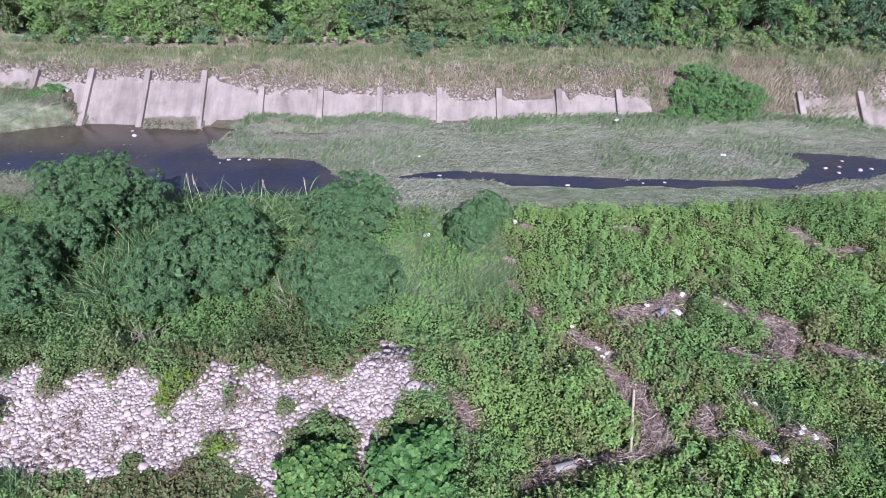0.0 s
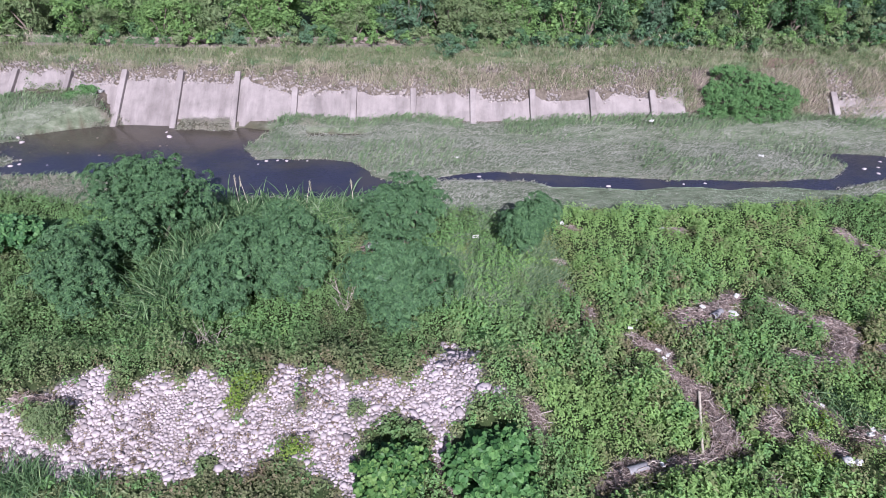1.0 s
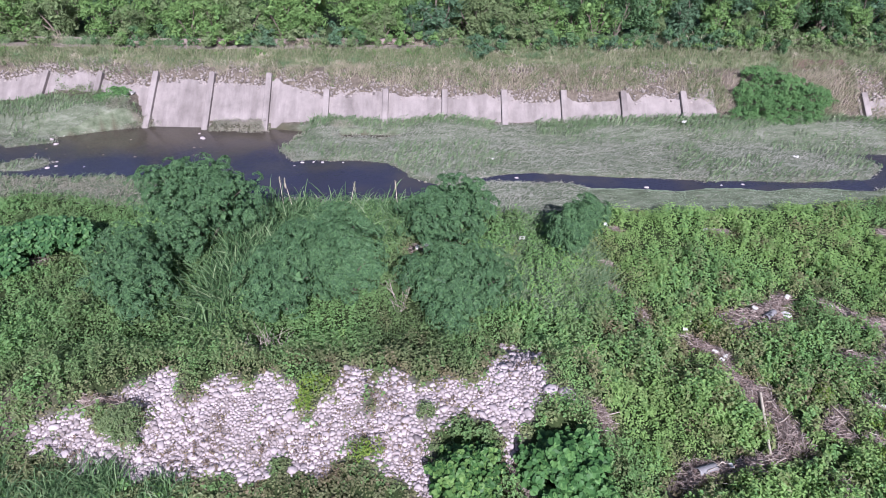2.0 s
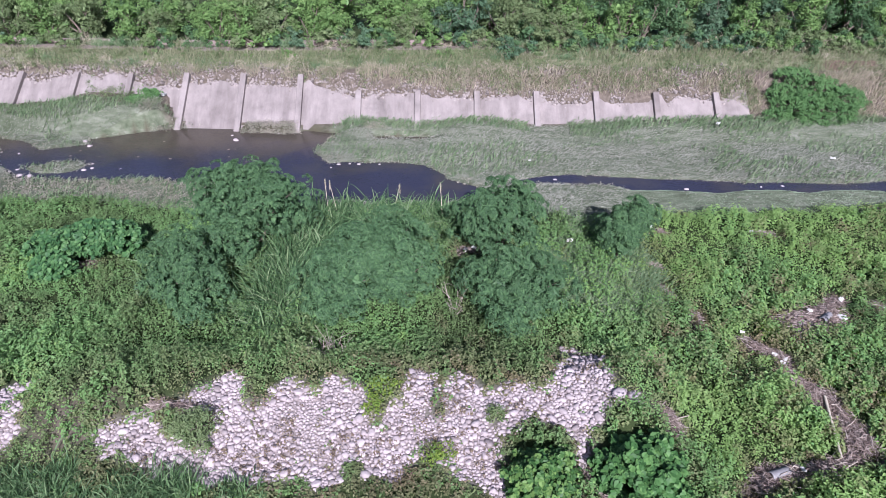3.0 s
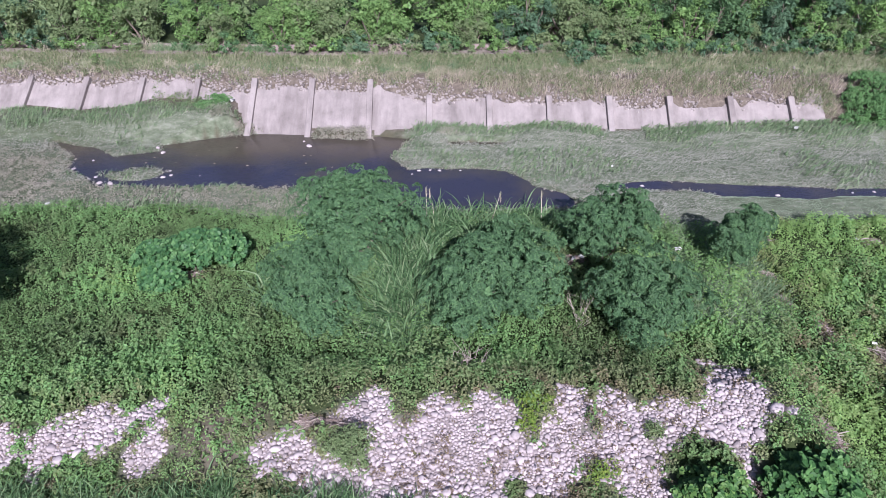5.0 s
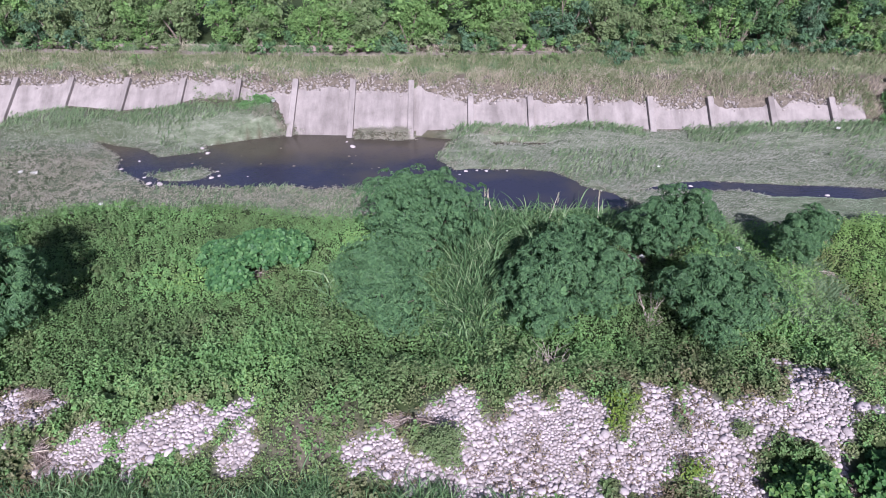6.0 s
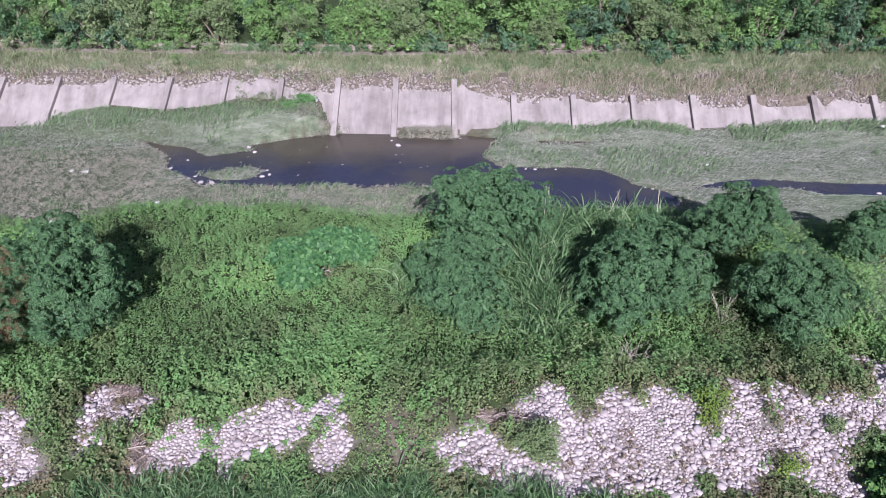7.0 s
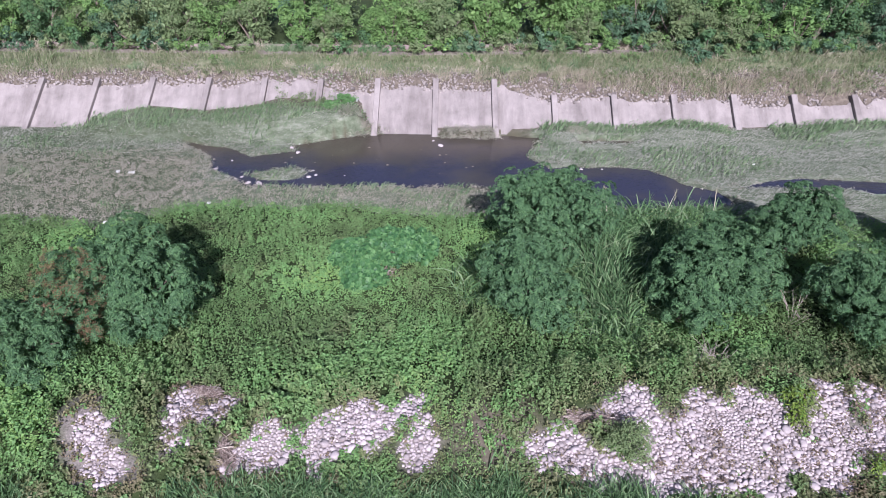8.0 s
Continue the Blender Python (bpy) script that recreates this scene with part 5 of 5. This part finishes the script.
for row, (w, step, size) in enumerate(((12.7, 2.6, 0.72), (14.8, 3.2, 1.0), (18.0, 6.5, 1.35))):
    x = -78.0 + row
    while x < 50:
        wood.append((x + r_wood.uniform(-0.7, 0.7), w + r_wood.uniform(-0.6, 0.9), size * r_wood.uniform(0.68, 1.3), int(np.clip(2.2 * fbm(np.array([x]), np.array([w]), 9, 88)[0] * 2 - 0.4 + r_wood.uniform(-0.9, 0.9), 0, 3.99)), r_wood.rand() * 6.28, row))
        x += step * r_wood.uniform(0.75, 1.2)
r_low = np.random.RandomState(78)
x = -76.0
while x < 48:
    wood.append((x, r_low.uniform(10.3, 11.0) if x < -3 else r_low.uniform(9.0, 11.4), r_low.uniform(0.55, 1.25), 4 + r_low.randint(0, 4), r_low.rand() * 6.28, 9))
    x += r_low.uniform(0.5, 2.0) if x < -3 else r_low.uniform(0.5, 1.8)
for k in range(64):
    x = r_low.uniform(-3, 46)
    wood.append((x, r_low.uniform(7.4, 11.5), r_low.uniform(0.35, 0.95), (4, 6, 6, 7, 6, 5)[k % 6], r_low.rand() * 6.28, 9))
for k in range(26):
    x = r_low.uniform(-66, -3)
    wood.append((x, r_low.uniform(7.0, 8.6), r_low.uniform(0.18, 0.42), (5, 6)[k % 2], r_low.rand() * 6.28, 9))
# a gap of deep shade between two trees, and darker trees downstream
wood = [(x, w, size, kind if x < 15 or row != 1 else (0, 3)[kind % 2], yaw, row) for x, w, size, kind, yaw, row in wood if not (abs(x + 34.4) < 1.3 and row != 2)]
used = set()
for x, w, size, kind, yaw, row in wood:
    y = float(far_line(x)) - 11.1 + w
    m = Matrix.Translation((x, y, ground_at(x, y) - 0.05)) @ Matrix.Rotation(yaw, 4, "Z") @ Matrix.Diagonal((size, size, size * 0.95, 1))
    if kind not in used:
        kinds[kind].matrix_basis = m
        used.add(kind)
    else:
        made = copy_thing(kinds[kind], Matrix.Identity(4))
        made.matrix_basis = m


# ---- cobbles ----
def pack_cobbles():
    """Places and sizes of stones, the large ones first, that hardly overlap."""
    r = np.random.RandomState(55)
    spots, grid = [], {}
    for tries, low, high, gap in ((700, 0.25, 0.36, 0.35), (14000, 0.17, 0.25, 0.33), (90000, 0.115, 0.17, 0.315), (90000, 0.075, 0.115, 0.30)):
        x, y = r.uniform(-35.0, 0.5, tries), r.uniform(13.6, 21.5, tries)
        c = cobble_depth(x, y)
        s = r.uniform(low, high, tries)
        ok = (c > -0.16 + 0.3 * s) & ((weedy_strip(x, y) < 0.5) | (r.rand(tries) < 0.25))
        if high > 0.2:
            ok &= vnoise(x, y, 1.8, 95) > (0.20 if high < 0.4 else 0.45)
        for xi, yi, si in zip(x[ok], y[ok], s[ok]):
            key = (int(xi // 0.5), int(yi // 0.5))
            near = (q for a in (-1, 0, 1) for b in (-1, 0, 1) for q in grid.get((key[0] + a, key[1] + b), ()))
            if all((xi - q[0]) ** 2 + (yi - q[1]) ** 2 > (gap * (si + q[2])) ** 2 for q in near):
                grid.setdefault(key, []).append((xi, yi, si))
                spots.append((xi, yi, si))
    return spots


cobble_bed = tagged(new("cobble_bed"), "bed of pale rounded river cobbles in a dry channel", "cobbles")
PEBBLES = [stone(40 + k, (1.0, 0.75 + 0.05 * (k % 4), 0.62), 0.30, 1) for k in range(8)]
cobble_meshes = []
for v, f in STONES:
    me = mesh_of("cobble", v, f, True)
    me.materials.append(M_COBBLE)
    cobble_meshes.append(me)
rest, parts_made = [], 0
r_cob = np.random.RandomState(56)
spots = np.array(sorted(pack_cobbles(), key=lambda q: -q[2]))
for (x, y, s), lie in zip(spots.tolist(), height(spots[:, 0], spots[:, 1]).tolist()):
    k, yaw, tilt = r_cob.randint(len(STONES)), r_cob.rand() * 6.28, r_cob.normal(size=2) * 0.22
    z = lie + 0.10 * s
    if parts_made < 300 and -18.0 < x < -1.0:
        ob = new("cobble", cobble_meshes[k])
        ob.matrix_basis = Matrix.Translation((x, y, z)) @ Euler((tilt[0], tilt[1], yaw)).to_matrix().to_4x4() @ Matrix.Diagonal((s, s, s, 1))
        ob.parent = cobble_bed
        parts_made += 1
    else:
        v, f = STONES[k] if s > 0.2 else PEBBLES[k]
        rest.append((turned(v, s, yaw, tilt, (x, y, z)), f))
part("small_cobbles", mesh_of("small_cobbles", *join(*rest), True), M_COBBLES, cobble_bed)["kind"] = "stuff"


# ---- stones and litter in and beside the water ----
def lone_stone(x, y, size, seed, label, material=M_COBBLES, name="river_stone", group="stones in the river"):
    v, f = stone(seed, (1.0, 0.75, 0.6))
    ob = put(name, mesh_of(name, v * size, f, True), material, label, "stone", group)
    ob.location = (x, y, max(ground_at(x, y), -0.05 - 0.1 * size) + 0.18 * size)
    ob.rotation_euler = (0.1, 0.05, seed * 1.3)
    return ob


RIVER_STONES = [(-21.2, 44.2, 0.55), (-33.0, 38.4, 0.5), (-32.3, 38.3, 0.6), (-29.4, 39.2, 0.4), (-29.0, 39.5, 0.35), (-29.3, 40.2, 0.3), (-35.6, 40.6, 0.4), (-34.9, 41.9, 0.28), (-33.6, 39.3, 0.3), (-33.9, 39.0, 0.3),
                (-13.6, 40.0, 0.35), (-12.9, 40.1, 0.3), (-12.3, 40.0, 0.35), (-14.0, 39.5, 0.25), (-11.0, 40.0, 0.28), (7.3, 36.2, 0.4), (11.8, 36.5, 0.28), (13.1, 36.6, 0.3), (-21.7, 45.1, 0.3), (-18.5, 45.4, 0.3),
                (23.6, 38.7, 0.4), (24.1, 38.0, 0.35), (24.6, 38.9, 0.3), (25.6, 38.4, 0.5), (26.4, 38.6, 0.35), (27.6, 38.3, 0.4), (25.2, 39.8, 0.3), (-0.2, 37.6, 0.35), (-30.8, 43.2, 0.45), (-31.3, 43.7, 0.35), (-27.2, 39.4, 0.22)]
for k, (x, y, s) in enumerate(RIVER_STONES):
    lone_stone(x, y, s * 0.8, 60 + k, "pale stone lying in shallow river water" if s < 0.45 else "large pale stone lying in the river shallows")
for k, (x, y, s) in enumerate(((10.75, 15.5, 0.38), (11.05, 15.45, 0.3))):
    lone_stone(x, y, s, 120 + k, "white rounded stone among weeds", M_WHITE, "white_stone", "white stones")
lone_stone(-1.0, 17.5, 0.55, 131, "large pale boulder at the end of the cobble bed", M_COBBLES, "boulder", "boulders")
lone_stone(-0.55, 17.4, 0.45, 132, "pale boulder beside the broadleaf shrub", M_COBBLES, "boulder", "boulders")


r_dark = np.random.RandomState(91)
for k in range(18):
    x, y = r_dark.uniform(-33, -15), r_dark.uniform(39.5, 45.5)
    if water_depth(x, y) > 0.5:
        lone_stone(x, y, r_dark.uniform(0.14, 0.24), 140 + k, "small dark stone breaking the water's surface", M_BARK, "dark_stone", "dark stones in the pool")


def litter(x, y, size, seed, lift, label):
    """A crumpled piece of foam or plastic sheet."""
    bm = bmesh.new()
    bmesh.ops.create_cube(bm, size=1.0)
    bmesh.ops.subdivide_edges(bm, edges=bm.edges[:], cuts=3, use_grid_fill=True)
    for v in bm.verts:
        n = noise.noise_vector(v.co * 2.0 + Vector((seed, 0, 0)))
        v.co = Vector((v.co.x * size * 1.3, v.co.y * size * 0.8, v.co.z * size * 0.35)) + n * size * 0.28
    ob = put("litter_piece", bm_mesh("litter_piece", bm), M_WHITE, label, "litter", "white litter")
    ob.location = (x, y, ground_at(x, y) + lift)
    ob.rotation_euler = (0, 0, seed)


for k, (x, y, s, lift) in enumerate(((-0.8, 28.9, 0.3, 0.45), (3.7, 30.9, 0.3, 0.35), (8.8, 30.5, 0.22, 0.3), (9.9, 23.4, 0.4, 0.25), (7.9, 22.9, 0.2, 0.25), (8.7, 23.8, 0.22, 0.3), (10.5, 24.7, 0.25, 0.25), (6.1, 21.1, 0.22, 0.2), (6.4, 20.8, 0.24, 0.2), (5.3, 22.4, 0.18, 0.25), (-5.9, 28.3, 0.28, 0.3), (-27.7, 48.0, 0.5, 0.12), (-27.3, 48.5, 0.4, 0.1), (-40.6, 39.7, 0.35, 0.12),
                                   (-41.5, 39.8, 0.3, 0.12), (-39.2, 32.7, 0.35, 0.2), (6.2, 20.6, 0.2, 0.2), (16.9, 20.2, 0.35, 0.25), (-5.5, 28.5, 0.26, 0.3), (11.9, 44.6, 0.35, 0.4), (17.8, 40.2, 0.3, 0.15), (-1.5, 40.0, 0.2, 0.15), (5.6, 22.9, 0.18, 0.3), (-34.3, 34.9, 0.25, 0.2), (12.1, 24.0, 0.2, 0.25), (4.8, 15.6, 0.2, 0.2), (12.2, 16.8, 0.25, 0.22), (12.6, 16.6, 0.22, 0.22), (12.4, 17.0, 0.2, 0.22), (11.2, 18.2, 0.18, 0.2))):
    litter(x, y, s * 0.7, k * 1.7, lift, "crumpled white plastic litter lying on weeds")


# ---- drift heaps ----
def drift_heap(line, w, seed):
    """Dead reeds and sticks washed into a heap along a line."""
    r = np.random.RandomState(seed)
    a = np.array(line, float)
    seg = np.hypot(*(a[1:] - a[:-1]).T)
    area = seg.sum() * 2 * w + 3.14 * w * w
    n = int(900 * area)
    at = r.rand(n) * seg.sum()
    k = np.minimum(np.searchsorted(np.cumsum(seg), at), len(seg) - 1)
    f = (at - np.concatenate([[0], np.cumsum(seg)])[k]) / seg[k]
    p = a[k] + (a[k + 1] - a[k]) * f[:, None]
    way = unit(a[k + 1] - a[k])
    keep = rng.rand(n) < 0.35 + 0.65 * smooth(fbm(p[:, 0], p[:, 1], 0.7, 12), 0.35, 0.55)
    off = np.clip(r.normal(size=(n, 2)) * w * 0.6, -1.5 * w, 1.5 * w)
    p = p + off
    heap = 0.30 * w * np.exp(-(np.hypot(*off.T) / w) ** 2 * 1.5)
    z = height(p[:, 0], p[:, 1]) + 0.05 + heap + 0.10 * r.rand(n)
    turn = r.normal(size=n) * 0.9
    d = np.stack([way[:, 0] * np.cos(turn) - way[:, 1] * np.sin(turn), way[:, 0] * np.sin(turn) + way[:, 1] * np.cos(turn), r.normal(size=n) * 0.12], 1)
    le = r.uniform(0.12, 0.5, n)
    middle = np.stack([p[:, 0], p[:, 1], z], 1)
    v, faces = blades(middle - d * le[:, None] * 0.5, d, le, r.uniform(0.010, 0.032, n), 0.1, r)
    v = v.reshape(n, 5, 3)[keep].reshape(-1, 3)
    faces = np.concatenate([np.arange(keep.sum())[:, None] * 5 + np.array([q]) for q in ((0, 1, 3), (0, 3, 2), (2, 3, 4))])
    heap_ob = tagged(new("drift_heap"), "heap of bleached dead reeds and sticks washed over weeds", "debris", "drift heaps")
    part("straw", mesh_of("straw", v, faces), M_STRAW, heap_ob)
    for s in range(min(8, 1 + int(1.6 * area))):
        j = r.randint(n)
        c, dd, half = Vector(middle[j]) + Vector((0, 0, 0.06)), Vector(d[j]), r.uniform(0.15, 0.42)
        bow = Vector(r.normal(size=3) * 0.05)
        rad = r.uniform(0.010, 0.030)
        part("stick", mesh_of("stick", *tube([c - dd * half, c + bow, c + dd * half], [rad, rad * 0.9, rad * 0.6], 6), True), M_WOOD, heap_ob)


for k, (line, w) in enumerate(DRIFT):
    drift_heap(line, w, 500 + k)

# the pole, the pipe and other single pieces
pole = tagged(new("bamboo_pole"), "pale bamboo pole lying on a drift heap", "pole")
a, b = Vector((6.98, 18.79, ground_at(6.98, 18.79) + 0.26)), Vector((6.22, 15.99, ground_at(6.22, 15.99) + 0.24))
cane = part("cane", mesh_of("cane", *tube([a.lerp(b, k / 8) for k in range(9)], [0.055 - 0.001 * k for k in range(9)], 9), True), M_BAMBOO, pole)
for k in range(1, 8):
    c = a.lerp(b, k / 8)
    e = (b - a).normalized() * 0.012
    part("node_ring", mesh_of("node_ring", *tube([c - e, c, c + e], [0.054, 0.062, 0.054], 9), True), M_BAMBOO, cane)


def barrel(x, y, length, radius, yaw, lift, label, material):
    """A short open pipe: outer skin, inner skin and rims."""
    bm = bmesh.new()
    rings = []
    for at, rad in ((-0.5, 0.86), (-0.5, 1.0), (-0.46, 1.03), (0.46, 1.03), (0.5, 1.0), (0.5, 0.86), (0.0, 0.86)):
        rings.append([bm.verts.new((at * length, math.cos(t) * rad * radius, math.sin(t) * rad * radius)) for t in [2 * math.pi * s / 18 for s in range(18)]])
    for p, q in zip(rings, rings[1:] + rings[:1]):
        for s in range(18):
            bm.faces.new((p[s], p[(s + 1) % 18], q[(s + 1) % 18], q[s]))
    bmesh.ops.recalc_face_normals(bm, faces=bm.faces)
    ob = put("pipe", bm_mesh("pipe", bm, True), material, label, "pipe")
    ob.location, ob.rotation_euler = (x, y, ground_at(x, y) + lift), (0, 0.05, yaw)


barrel(3.95, 15.45, 0.75, 0.16, 0.35, 0.16, "short grey plastic pipe lying in drift debris", M_PIPE)
barrel(9.14, 23.3, 0.7, 0.14, 0.7, 0.30, "grey plastic pipe on top of a drift heap", M_PIPE)


def bare_twigs(x, y, tall, seed, label):
    """A leafless shrub: thin forked stems."""
    r = np.random.RandomState(seed)
    pieces = []
    for k in range(8):
        a = r.rand() * 6.28
        tip = Vector((math.cos(a) * tall * 0.45, math.sin(a) * tall * 0.45, tall * r.uniform(0.6, 1.0)))
        mid = tip * 0.5 + Vector(r.normal(size=3) * 0.08)
        pieces.append(tube([(0, 0, -0.05), mid, tip], [0.018, 0.012, 0.004], 5))
        for j in range(2):
            pieces.append(tube([mid, mid.lerp(tip, 0.6) + Vector(r.normal(size=3) * 0.12), tip + Vector(r.normal(size=3) * 0.25)], [0.012, 0.009, 0.004], 4))
    ob = put("bare_shrub", mesh_of("bare_shrub", *join(*pieces), True), M_WOOD, label, "shrub", "bare shrubs")
    ob.location = (x, y, ground_at(x, y))


bare_twigs(-6.5, 23.4, 1.5, 601, "leafless grey shrub between two trees")
bare_twigs(-10.9, 20.2, 1.1, 602, "leafless grey twiggy shrub above the cobbles")
bare_twigs(-11.6, 19.8, 1.0, 603, "leafless grey twiggy shrub above the cobbles")

# bare earth on the slope
bm = bmesh.new()
bmesh.ops.create_grid(bm, x_segments=20, y_segments=8, size=1.0)
for v in bm.verts:
    x, y = 23.2 + v.co.x * 2.2, 50.1 + v.co.y * 0.6
    n = noise.noise((x, y, 0)) * 0.3
    v.co = Vector((x + n, y + n, ground_at(x + n, y + n) + 0.05 + 0.06 * noise.noise((x * 2, y * 2, 3)) - 0.35 * max(0, abs(v.co.x) - 0.8) - 0.2 * max(0, abs(v.co.y) - 0.7)))
put("bare_earth", bm_mesh("bare_earth", bm, True), M_REDSOIL, "patch of bare reddish earth on the embankment", "earth", kind="structure")
